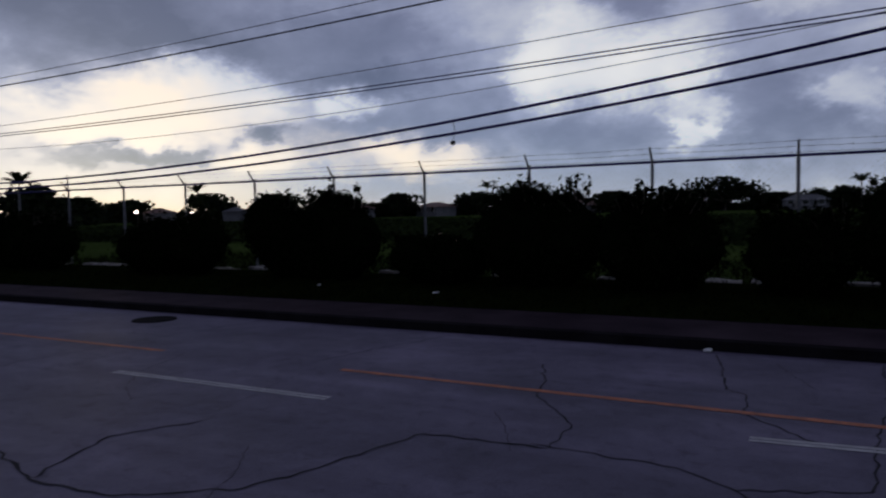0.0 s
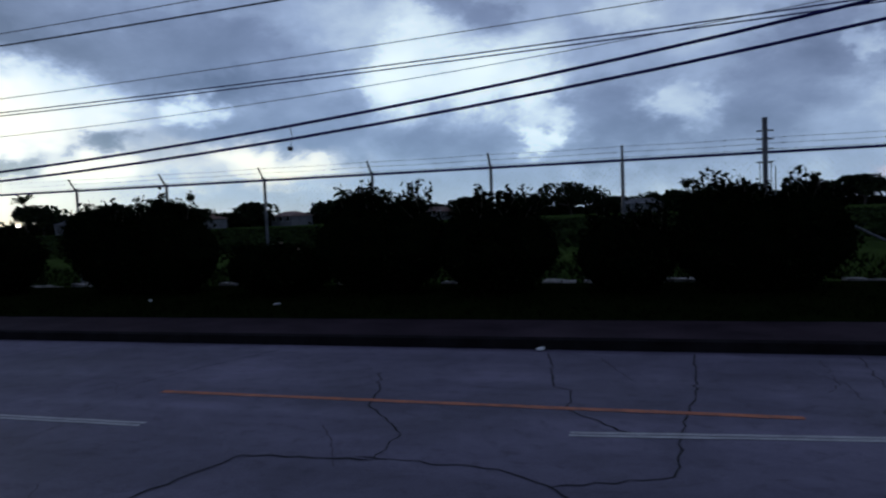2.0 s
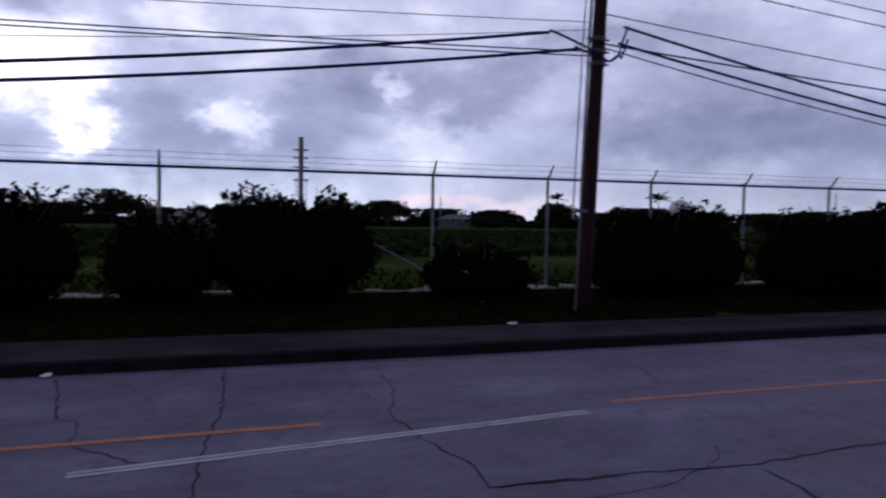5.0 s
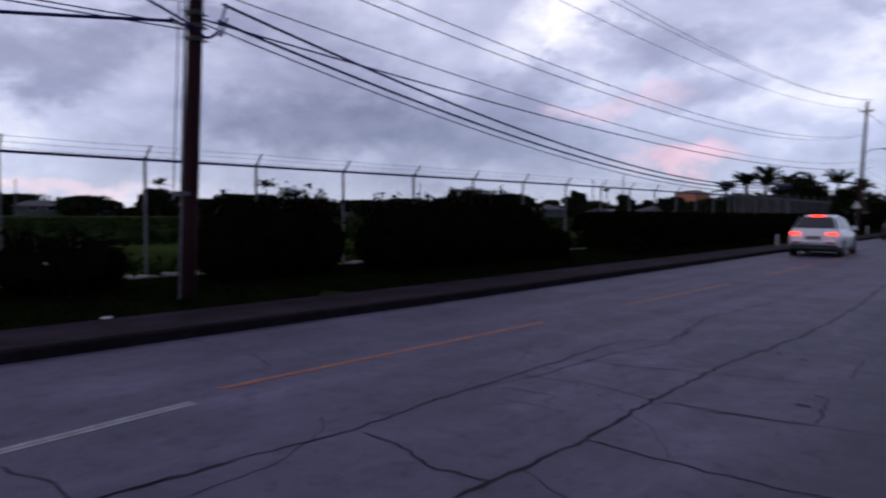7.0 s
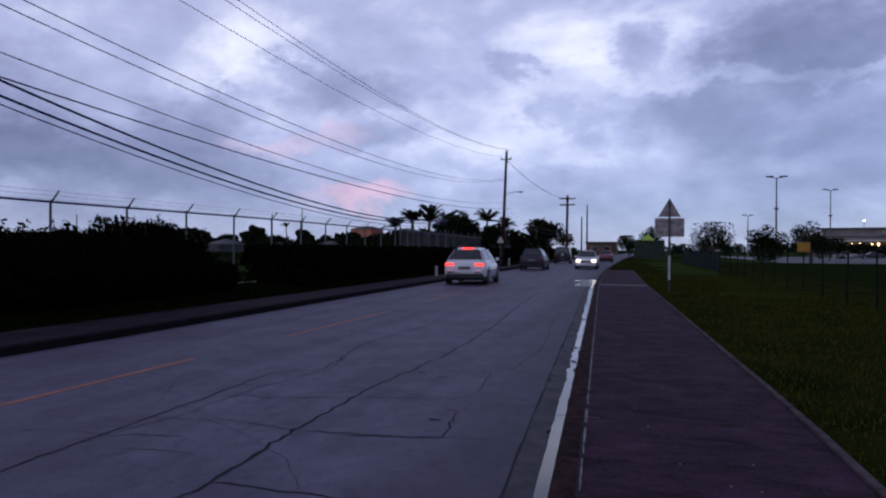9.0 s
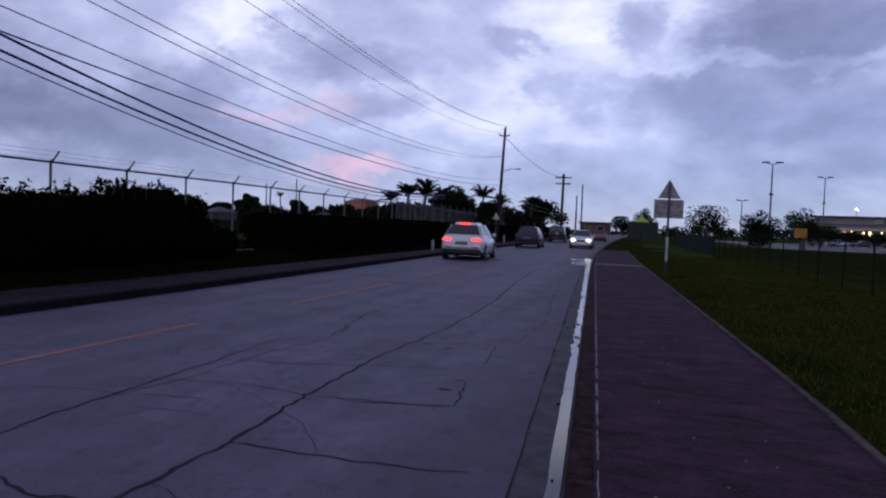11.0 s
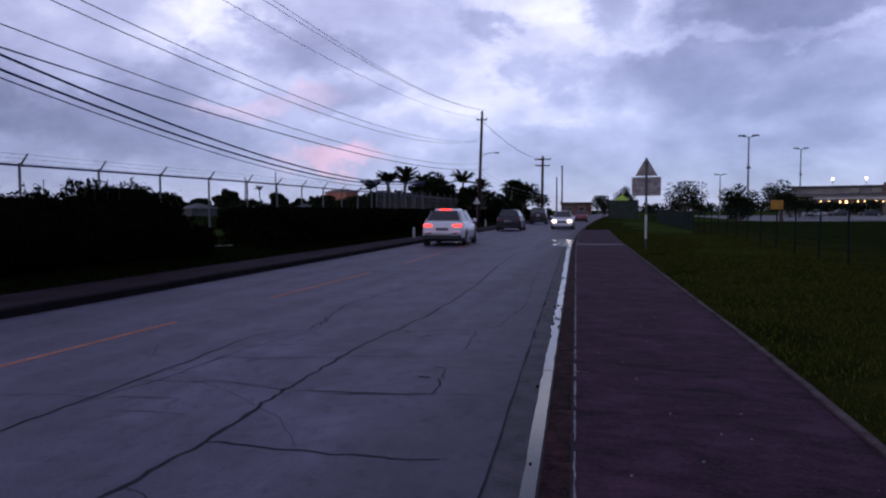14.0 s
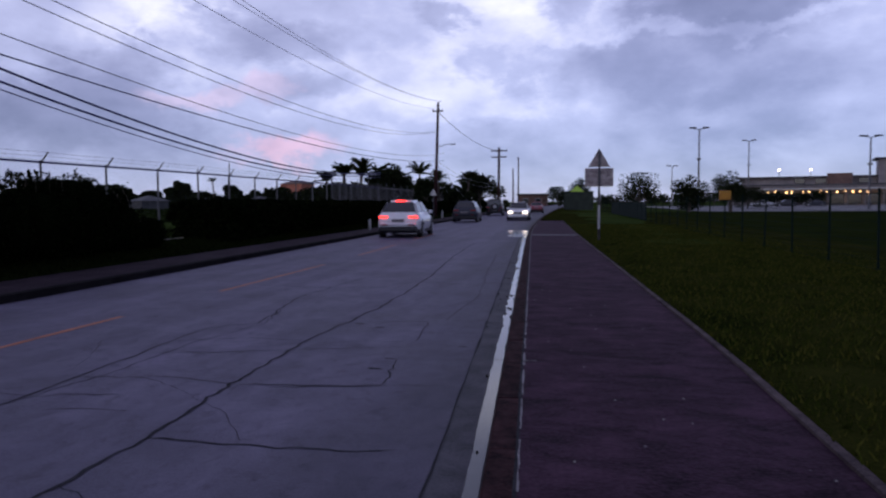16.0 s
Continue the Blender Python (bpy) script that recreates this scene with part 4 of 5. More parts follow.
Y0, YA, YB = -44.0, 5.2, 61.3
wire(0.00347, 0.1342, 3.933, Y0, 4.95, -10.2, -10.2, 0.026, M_CABLE)
wire(0.00337, 0.1260, 3.672, Y0, 5.45, -10.2, -10.2, 0.026, M_CABLE)
wire(0.00103, 0.0358, 4.205, Y0, YA + 0.5, -10.25, -10.2, 0.011, M_CABLE, "wire")
wire(0.00103, 0.0358, 4.135, Y0, YA + 0.5, -10.15, -10.2, 0.011, M_CABLE, "wire")
wire(0.0032, 0.0950, 4.150, Y0, YA + 0.5, -10.2, -10.2, 0.006, M_WIRE, "wire")
wire(0.00118, 0.0491, 4.598, Y0, YA + 0.5, -10.2, -10.2, 0.007, M_WIRE, "wire")
wire(0.00110, 0.0480, 5.800, Y0, YA + 0.5, -10.2, -10.2, 0.008, M_WIRE, "wire")
wire(0.00110, 0.0440, 5.540, Y0, YA + 0.5, -10.3, -10.2, 0.016, M_WIRE, "wire")
wire(0.00373, -0.2262, 6.270, 6.45, 40, -10.42, -10.55, 0.024, M_CABLE)
wire(0.00362, -0.2150, 5.900, 6.35, 40, -10.42, -10.55, 0.024, M_CABLE)
wire(0.00365, -0.2160, 5.760, 6.0, 40, -10.42, -10.55, 0.012, M_CABLE, "wire")
wire(0.00122, -0.0744, 5.055, 5.8, YB, -10.42, -10.6, 0.016, M_CABLE)
wire(0.0016, -0.098, 5.68, 5.8, YB, -10.42, -10.6, 0.011, M_WIRE, "wire")
wire(0.00184, -0.0992, 6.781, 5.8, YB, -10.42, -11.1, 0.011, M_WIRE, "wire")
wire(0.00199, -0.1051, 6.559, 5.8, YB, -10.42, -11.1, 0.011, M_WIRE, "wire")
wire(0.00149, -0.0723, 8.369, 5.8, YB, -10.6, -11.5, 0.009, M_WIRE, "wire")
wire(0.00167, -0.0844, 9.007, 5.8, YB, -10.3, -10.75, 0.009, M_WIRE, "wire")
wire(0.00175, -0.0930, 9.250, 5.8, YB, -10.1, -10.75, 0.009, M_WIRE, "wire")
for c, z1 in ((9.3, 9.0), (9.35, 9.05), (5.0, 4.4), (4.6, 3.8)):
    pts = [(-11.2 + 0.9 * k / 16, 61.3 + 43.7 * k / 16, c + (z1 - c) * k / 16 - 3.2 * (k / 16) * (1 - k / 16)) for k in range(17)]
    part("wire", tube(pts, 0.012, 5), M_WIRE, lines).matrix_parent_inverse = lines.matrix_world.inverted()
def smooth_path(pts, n=6):
    """A curve that passes softly through the points."""
    p = [Vector(q) for q in pts]
    p = [2 * p[0] - p[1]] + p + [2 * p[-1] - p[-2]]
    out = []
    for i in range(1, len(p) - 2):
        for k in range(n):
            t = k / n
            out.append(0.5 * (2 * p[i] + (p[i + 1] - p[i - 1]) * t + (2 * p[i - 1] - 5 * p[i] + 4 * p[i + 1] - p[i + 2]) * t * t + (3 * p[i] - p[i - 1] - 3 * p[i + 1] + p[i + 2]) * t ** 3))
    return out + [p[-2]]


# slack loops at the near pole
for z, y0 in ((4.72, 4.95), (4.5, 5.4)):
    loop = [(-10.2, y0, z), (-10.14, y0 + 0.25, z - 0.1), (-10.12, 5.75, 4.42), (-10.08, 5.95, 4.28), (-10.1, 6.15, 4.4), (-10.2, 6.28, z - 0.1), (-10.3, 6.45, z + 0.22)]
    loop = smooth_path(loop)
    part("slack_loop", tube(loop, 0.02, 6), M_CABLE, lines).matrix_parent_inverse = lines.matrix_world.inverted()
part("guy_wire", tube([(-11.2, 61.3, 4.6), (-9.5, 76, 0.2)], 0.012, 5), M_WIRE, lines).matrix_parent_inverse = lines.matrix_world.inverted()
# shoe caught on the cable
shoe = thing("hanging_shoe", (-10.2, -6.2, 2.86), "dark shoe hanging by its lace from the cable", "shoe")
part("lace", tube([(0, 0, 0.36), (0.01, 0.03, 0.22), (0, 0.0, 0.05)], 0.006, 5), M_BLACK, shoe)
bm = box(-0.03, 0.03, -0.055, 0.03, -0.03, 0.04, 0.015)
part("shoe_body", bm, M_BLACK, shoe)

# ---- across the road: marker posts, far fence, warning sign ----


def marker_post(x, y, h):
    p = thing("marker_post", (x, y, 0.14), "short white painted concrete marker post on the verge", "marker post", "white marker posts")
    part("shaft", box(-0.06, 0.06, -0.055, 0.055, -0.1, h, 0.02), M_WHITE, p)
    part("cap", box(-0.045, 0.045, -0.04, 0.04, h, h + 0.03, 0.012), M_WHITE, p)
    return p


marker_post(-9.75, 34.9, 0.48)
marker_post(-10.45, 59.3, 0.6)
warn = thing("warning_sign", (-10.75, 57.0, 0.15), "small pale triangular road sign on a thin post", "road sign")
part("post", tube([(0, 0, -0.2), (0, 0, 2.2)], 0.03), M_GALV, warn)
bm = bmesh.new()
for y in (-0.02, 0.0):
    for a in (90, 210, 330):
        bm.verts.new((0.36 * math.cos(radians(a)), y - 0.035, 2.05 + 0.36 * math.sin(radians(a))))
bm.verts.ensure_lookup_table()
v = bm.verts
bm.faces.new(v[:3])
bm.faces.new([v[5], v[4], v[3]])
for k in range(3):
    bm.faces.new((v[k], v[3 + k], v[3 + (k + 1) % 3], v[(k + 1) % 3]))
bmesh.ops.recalc_face_normals(bm, faces=bm.faces[:])
part("plate", bm, M_WHITE, warn)

bar_fence = thing("palisade_fence", (-13.7, 38, 0.3), "grey palisade fence of upright bars behind the hedge", "fence")
def bar_mesh(name, count):
    bv, bf = [], []
    for k in range(count):
        y = k * 0.14
        o = len(bv)
        bv += [(x, y + dy, z) for z in (0.0, 2.42) for x, dy in ((-0.004, -0.012), (0.004, -0.012), (0.004, 0.012), (-0.004, 0.012))]
        bf += [(o, o + 1, o + 5, o + 4), (o + 1, o + 2, o + 6, o + 5), (o + 2, o + 3, o + 7, o + 6), (o + 3, o, o + 4, o + 7), (o + 4, o + 5, o + 6, o + 7)]
    me = bpy.data.meshes.new(name)
    me.from_pydata(bv, [], bf)
    me.materials.append(M_RUSTSTEEL)
    return me


bar_me, panel_me = bar_mesh("bar", 1), bar_mesh("far_bars", 22)
bm = box(-0.035, 0.035, -0.035, 0.035, -0.2, 2.7, 0.01)
bpost_me = bpy.data.meshes.new("panel_post")
bm.to_mesh(bpost_me)
bm.free()
bpost_me.materials.append(M_RUSTSTEEL)
for k in range(1, 25):
    y = 38 + 3.08 * k
    x = -13.7 - 0.045 * (y - 38)
    todo = [("panel_post", bpost_me, 0.0)] + ([("bar", bar_me, 0.14 * j) for j in range(22)] if k < 13 else [("far_bars", panel_me, 0.0)])
    for nm, me, dy in todo:
        ob = new(nm, me)
        ob.parent = bar_fence
        ob.matrix_parent_inverse = bar_fence.matrix_world.inverted()
        ob.matrix_world = pose(x - 0.045 * dy, y + dy, 0.3, 0, 0, math.degrees(0.045))
        if nm == "far_bars":
            ob["kind"] = "stuff"
for z in (0.9, 2.3):
    part("rail", tube([(-13.7 - 0.045 * k, 38 + k, z + 0.3) for k in (0, 28, 56, 77)], 0.03, 6), M_RUSTSTEEL, bar_fence).matrix_parent_inverse = bar_fence.matrix_world.inverted()
tagged(strip("wall_far", lambda y: -14.5 - 0.05 * (y - 60), lambda y: -14.25 - 0.05 * (y - 60), [76, 90, 105, 125], 0, 1.9, M_WALL),
       "grey garden wall behind the palisade fence", "wall", kind="structure")

# ---- trees ----


def tree(x, y, h, w, seed, name="tree", label="dark broad-crowned tree on the horizon", n=900, leaf=0.3, gap=0.25, z0=0.25, airy=0.0, group=""):
    """Tapered trunk, forking limbs and a crown of leaf clumps with gaps."""
    g = np.random.default_rng(seed)
    root = thing(name, (x, y, z0), label, "tree", group)
    bm = tube([(0, 0, -0.2), (g.uniform(-0.1, 0.1), 0, h * 0.3), (g.uniform(-0.2, 0.2), 0, h * 0.6)], [0.05 * h, 0.035 * h, 0.015 * h], 7)
    tips = []
    for k in range(9):
        a = g.uniform(0, 6.28)
        r = w * 0.5 * g.uniform(0.45, 0.95)
        z = h * g.uniform(0.34, 0.8)
        tip = Vector((r * math.cos(a), r * math.sin(a), z))
        if z > 0.75 * h:
            tip.x *= 0.6
            tip.y *= 0.6
        tube([(0, 0, h * 0.28), tip * 0.5 + Vector((0, 0, h * 0.12)), tip], [0.02 * h, 0.012 * h, 0.004 * h], 5, bm)
        tips.append(tip)
    part("trunk", bm, M_BARK, root)
    tips += [Vector((0, 0, h * 0.8)), Vector((w * 0.12, w * 0.1, h * 0.62)), Vector((-w * 0.15, -w * 0.05, h * 0.6))]
    cent = []
    for tip in tips:
        m = n // len(tips)
        r = w * g.uniform(0.2, 0.3)
        d = g.normal(size=(m, 3))
        d /= np.linalg.norm(d, axis=1)[:, None]
        d *= (g.random((m, 1)) ** 0.4) * r * np.array([1.15, 1.15, 0.75 + airy])
        cent.append(np.array(tip) + d)
    c = np.concatenate(cent)
    c[:, 2] = np.where(c[:, 2] > h, h - 0.3 * (c[:, 2] - h), np.maximum(c[:, 2], h * 0.1))
    v, f = leaves(c, leaf, g, 1.6 + 2 * airy)
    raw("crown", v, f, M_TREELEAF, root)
    return root


def palm(x, y, h, r, seed, z0=0.25, label="palm tree with drooping feathered fronds"):
    g = np.random.default_rng(seed)
    root = thing("palm_tree", (x, y, z0), label, "palm tree", "palm trees")
    bend = g.uniform(-0.3, 0.3)
    top = Vector((bend, bend * 0.5, h))
    part("trunk", tube([(0, 0, -0.2), (bend * 0.3, 0, h * 0.5), top], [0.16, 0.12, 0.10], 8), M_BARK, root)
    for k in range(17):
        a = 2 * math.pi * k / 17 + g.uniform(-0.2, 0.2)
        up = g.uniform(0.2, 2.3)
        rib, v, f = [], [], []
        for i in range(9):
            s = i / 8
            rad = r * s / (0.75 + 0.45 * up)
            rib.append(top + Vector((rad * math.cos(a), rad * math.sin(a), r * (up * s - (0.3 + up * 0.3) * s * s) / (0.75 + 0.45 * up))))
        for i in range(1, 9):
            p = rib[i]
            way = (rib[i] - rib[i - 1]).normalized()
            side = way.cross(Vector((0, 0, 1))).normalized()
            for sg in (-1, 1):
                for e in (0.0, 0.33, 0.66):
                    q = p - way * (r / 8) * e
                    ln = r * 0.2 * (1.1 - 0.8 * abs(i / 8 - 0.4))
                    tip = q + side * sg * ln + way * ln * 0.6 - Vector((0, 0, ln * 0.45))
                    o = len(v)
                    v += [q - way * 0.032 * r, q + way * 0.032 * r, tip]
                    f.append((o, o + 1, o + 2))
        o = len(v)
        for i, p in enumerate(rib):
            v += [p + Vector((0, 0, 0.03)), p - Vector((0, 0, 0.03))]
        for i in range(8):
            f.append((o + 2 * i, o + 2 * i + 2, o + 2 * i + 3, o + 2 * i + 1))
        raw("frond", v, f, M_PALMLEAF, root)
    return root


# palms and trees behind the palisade
for k, (x, y, h, r) in enumerate([(-22.9, 71, 4.3, 1.8), (-21.6, 72.5, 4.6, 1.9), (-20.9, 70, 4.0, 1.6), (-15.5, 73.6, 4.2, 1.8), (-14.1, 78, 3.8, 1.4), (-23.7, 68, 3.4, 1.5), (-14.2, 100, 4.4, 1.9), (-24.0, 74, 4.2, 1.6)]):
    palm(x, y, h, r, 40 + k)
tree(-18.5, 73, 5.6, 5.0, 51, label="dark broad-crowned tree behind the fence", n=2600, leaf=0.26)
tree(-19.9, 76, 4.8, 4.0, 52, label="dark broad-crowned tree behind the fence", n=1800, leaf=0.26)
tree(-13.6, 110, 5.8, 6.0, 53, label="dark broad-crowned tree behind the fence", n=2600, leaf=0.3)
tree(-17.5, 92, 4.2, 6.0, 54, label="dark broad-crowned tree behind the fence", n=2000, leaf=0.26)
tree(-22.8, 67, 3.0, 3.0, 55, label="dark broad-crowned tree behind the fence", n=1600, leaf=0.26)
tree(-12.9, 84, 3.2, 3.2, 56, label="small dark tree behind the fence", n=1200, leaf=0.24)
tree(-13.2, 66, 3.9, 2.0, 57, label="small dark tree behind the fence", n=900, leaf=0.22)
for k, (x, y, h, w) in enumerate([(-17.2, 52, 2.7, 3.4), (-19.0, 58, 2.9, 4.0), (-16.8, 63, 2.8, 3.4), (-22.5, 60, 2.6, 3.6), (-20.2, 66, 3.2, 4.0), (-15.9, 71, 3.0, 3.2), (-16.4, 80, 3.2, 4.0)]):
    tree(x, y, h, w, 160 + k, name="shrub", label="dark overgrown shrub behind the fence", n=1300, leaf=0.22, group="shrubs behind the palisade")
# trees on the far side of the field
HORIZON = "trees across the field"
FIELD_SOUTH_EAST = [
    (-145, 36, 6.2, 9), (-147, 31, 5.2, 6), (-133, 68.5, 6.0, 8), (-124, 82, 5.0, 11), (-118, 93, 4.3, 10), (-92, 117, 6.6, 10),
    (-87, 122, 5.6, 10), (-97, 113, 4.6, 8), (-75.8, 129.5, 7.2, 4.2), (-66.8, 134.4, 6.2, 3.2), (-83.6, 124.6, 5.4, 2.4), (-79.5, 126, 4.6, 3.4),
    (-72.4, 133, 4.2, 4.0), (-64.4, 139, 4.6, 3.6), (-60.2, 143, 5.0, 3.0), (-152, 48, 4.6, 14), (-150, 12, 4.0, 8), (-149, 3, 4.8, 5),
    (-104, 107, 4.4, 9), (-128, 76, 3.8, 8), (-110, 100, 4.0, 7), (-153, 20, 3.6, 9), (-138, 58, 4.2, 9),
]
FIELD_SOUTH_WEST = [
    (-148, -17, 7.6, 12), (-151, -27, 4.6, 8), (-104, -108, 6.4, 9), (-112, -99, 6.0, 9), (-120, -88, 4.6, 8), (-127, -79, 5.6, 8),
    (-135, -64, 5.6, 8), (-140, -50, 4.6, 9), (-58, -93, 6.6, 8), (-66, -97, 4.8, 9), (-48, -96, 4.6, 9), (-95, -122, 5.2, 9),
    (-86, -125, 4.4, 8), (-144, -38, 5.0, 8), (-152, -8, 3.8, 7), (-74, -112, 4.4, 9),
]
for k, (x, y, h, w) in enumerate(FIELD_SOUTH_EAST + FIELD_SOUTH_WEST):
    tree(x, y, h * 0.86, w, 100 + k, n=1700, leaf=0.55, group=HORIZON)
for k, (x, y, h, r) in enumerate([(-122.2, 86.4, 6.2, 2.6), (-149, 6, 5.0, 2.2), (-101, -109, 6.0, 2.4), (-57, -95, 6.0, 2.4), (-133, 69, 6.2, 2.0), (-70.1, 132.7, 5.6, 1.2), (-135, -62, 5.8, 2.0)]):
    palm(x, y, h, r, 70 + k, label="distant palm tree across the field")
gt = random.Random(8)
for k in range(34):
    az = radians(gt.uniform(111, 134) if k < 18 else gt.uniform(135, 238))
    far = gt.uniform(146, 162)
    tree(far * math.cos(az), far * math.sin(az), gt.uniform(2.6, 4.7), gt.uniform(3.5, 8.0), 400 + k, n=900, leaf=0.5, group=HORIZON)
# low scrub line that closes the field
g = np.random.default_rng(11)
ang = radians(95) + g.random(26000) * radians(155)
rad = 152 + 12 * g.random(26000)
hz = np.array([1.6 + 1.3 * noise.noise((a * 14, 0, 0)) + 0.7 * noise.noise((a * 60, 2, 0)) for a in ang]) * g.random(26000)
c = np.stack([rad * np.cos(ang), rad * np.sin(ang), 0.3 + np.maximum(hz, 0.05)], 1)
v, f = leaves(c, 0.8, g, 1.5)
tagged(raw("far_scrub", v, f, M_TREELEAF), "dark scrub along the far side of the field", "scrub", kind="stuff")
# a rank dark crop in the middle of the field
n = 60000
c = np.stack([-25 - 52 * g.random(n) ** 1.4, -70 + 180 * g.random(n), 0.3 + 0.42 * g.random(n)], 1)
keep = np.array([noise.noise((p[0] * 0.05, p[1] * 0.03, 0)) + 0.45 + 0.3 * noise.noise((p[0] * 0.3, p[1] * 0.2, 5)) > 0 for p in c])
v, f = leaves(c[keep], 0.2, g, 2.2, 0.5)
tagged(raw("field_weeds", v, f, M_WEED), "dark rank weeds growing in the field", "weeds", kind="stuff")

# ---- houses ----


def house(x, y, w, d, h, rz, wall, roof, label, windows=3, z0=0.25):
    r = thing("house", (x, y, z0), label, "house", "houses across the field", rz)
    part("wall", box(-w / 2, w / 2, -d / 2, d / 2, -0.2, h), wall, r)
    bm = bmesh.new()
    o = 0.4
    vs = [bm.verts.new(p) for p in [(-w / 2 - o, -d / 2 - o, h), (w / 2 + o, -d / 2 - o, h), (w / 2 + o, d / 2 + o, h), (-w / 2 - o, d / 2 + o, h),
                                    (-w / 2 + d * 0.35, 0, h + d * 0.2), (w / 2 - d * 0.35, 0, h + d * 0.2)]]
    for q in [(0, 1, 5, 4), (1, 2, 5), (2, 3, 4, 5), (3, 0, 4), (3, 2, 1, 0)]:
        bm.faces.new([vs[i] for i in q])
    part("roof", bm, roof, r)
    for k in range(windows):
        cx = -w / 2 + w * (k + 0.5) / windows
        win = part("window", box(cx - 0.6, cx + 0.6, -d / 2 - 0.06, -d / 2 + 0.02, 0.9, 2.0, 0.02), M_WHITE, r)
        part("pane", box(cx - 0.5, cx + 0.5, -d / 2 - 0.075, -d / 2 - 0.055, 1.0, 1.9), M_GLASS, win)
    return r


for x, y, w, hh, rz, wall, roof in [(-146, 18, 11, 2.6, 90, M_WHITE, M_GREYROOF), (-144, 52, 12, 2.5, 95, M_WALL, M_GREYROOF), (-141, 60, 9, 2.4, 95, M_WHITE, M_GREYROOF), (-130, 80, 9, 2.5, 110, M_WALL, M_ROOF),
                                    (-147, -3, 10, 2.5, 90, M_WHITE, M_GREYROOF), (-131, -72, 10, 2.7, 62, M_WHITE, M_ROOF), (-136, -56, 12, 2.6, 62, M_WALL, M_GREYROOF), (-122, -86, 11, 2.7, 55, M_WHITE, M_ROOF),
                                    (-106, -104, 10, 2.6, 45, M_WALL, M_GREYROOF), (-96, -114, 9, 2.6, 40, M_WHITE, M_ROOF), (-112, 102, 9, 2.6, 125, M_WALL, M_GREYROOF), (-100, 110, 10, 2.8, 130, M_WHITE, M_GREYROOF),
                                    (-75, 118, 6.0, 2.5, 150, M_GREYROOF, M_GREYROOF), (-69.3, 127.5, 4.6, 1.9, 150, M_WALL, M_GREYROOF), (-62.1, 136.6, 5.4, 2.4, 155, M_WALL, M_GREYROOF), (-80, -120, 10, 2.6, 35, M_WHITE, M_GREYROOF), (-142, -44, 9, 2.4, 70, M_WALL, M_ROOF)]:
    house(x, y, w * 0.75, 5, hh * 0.72, rz, M_PALE if wall is M_WHITE else wall, roof, "low pale single-storey house across the field")
house(-58.9, 148.8, 6.2, 4, 5.0, 158, M_ORANGE, M_ROOF, "orange rendered house with a tiled roof", 2, 0.6)
dome = thing("radar_dome", (-143.8, 107.8, 0.2), "pale grey radar dome on a drum base", "radar dome")
bm = bmesh.new()
bmesh.ops.create_uvsphere(bm, u_segments=20, v_segments=12, radius=2.9, matrix=Matrix.Translation((0, 0, 4.3)))
part("shell", bm, M_WHITE, dome, smooth=True)
part("drum", tube([(0, 0, -0.2), (0, 0, 2.4)], 2.0, 16), M_WALL, dome)
for x, y, top in [(-67.4, 134.1, 9.4), (-101.7, 110.2, 7.3), (-72, 130, 8.2), (-66, -98, 7.6), (-150, 22, 8.0), (-140, 46, 6.6)]:
    m = thing("mast", (x, y, 0.2), "thin grey mast beyond the field", "mast", "masts beyond the field")
    part("shaft", tube([(0, 0, -0.2), (0, 0, top)], [0.16, 0.1], 6), M_GALV, m)
    part("base_plate", box(-0.3, 0.3, -0.3, 0.3, -0.05, 0.12, 0.02), M_GALV, m)
for x, y, z in [(-93.3, -117.5, 2.3), (-101, -110.8, 2.1)]:
    m = thing("yard_lamp", (x * 0.97, y * 0.97, 0.2), "lit white yard lamp on a post by the houses", "lamp", "yard lamps")
    part("post", tube([(0, 0, -0.2), (0, 0, z - 0.3)], 0.05, 6), M_GALV, m)
    bm = bmesh.new()
    bmesh.ops.create_uvsphere(bm, u_segments=10, v_segments=6, radius=0.28, matrix=Matrix.Translation((0, 0, z - 0.15)))
    part("bulb", bm, M_FLOOD, m)

# ---- right side: sign, mesh fence, lamps, terminal ----
sign = thing("traffic_sign", (1.15, 25.0, 0.13), "triangular traffic sign and weathered board on a banded post", "traffic sign")
part("post", tube([(0, 0, -0.3), (0, 0, 3.05)], 0.035, 10), M_RUSTSTEEL, sign)
for z0, z1, mm in ((0.0, 0.40, M_BLACK), (0.40, 1.2, M_WHITE), (1.2, 1.75, M_BLACK)):
    part("band", tube([(0, 0, z0), (0, 0, z1)], 0.040, 10), mm, sign)
bm = bmesh.new()
for y in (0.045, 0.06):
    for a in (90, 210, 330):
        bm.verts.new((0.42 * math.cos(radians(a)), y, 2.70 + 0.42 * math.sin(radians(a)) - 0.0))
bm.verts.ensure_lookup_table()
v = bm.verts
bm.faces.new(v[:3])
bm.faces.new([v[5], v[4], v[3]])
for k in range(3):
    bm.faces.new((v[k], v[3 + k], v[3 + (k + 1) % 3], v[(k + 1) % 3]))
bmesh.ops.recalc_face_normals(bm, faces=bm.faces[:])
bmesh.ops.bevel(bm, geom=bm.edges[:], offset=0.006, segments=1, affect="EDGES")
part("triangle_plate", bm, M_SIGNBACK, sign, "grey-brown back of a triangular plate")
part("board", box(-0.47, 0.47, 0.045, 0.06, 1.83, 2.45, 0.006), M_BOARD, sign, "stained pale board with peeling back")
for z in (1.98, 2.3, 2.62):
    part("clamp", box(-0.06, 0.06, -0.045, 0.045, z - 0.025, z + 0.025, 0.006), M_GALV, sign)


def green_line(y):
    return 6.3 - 0.022 * y


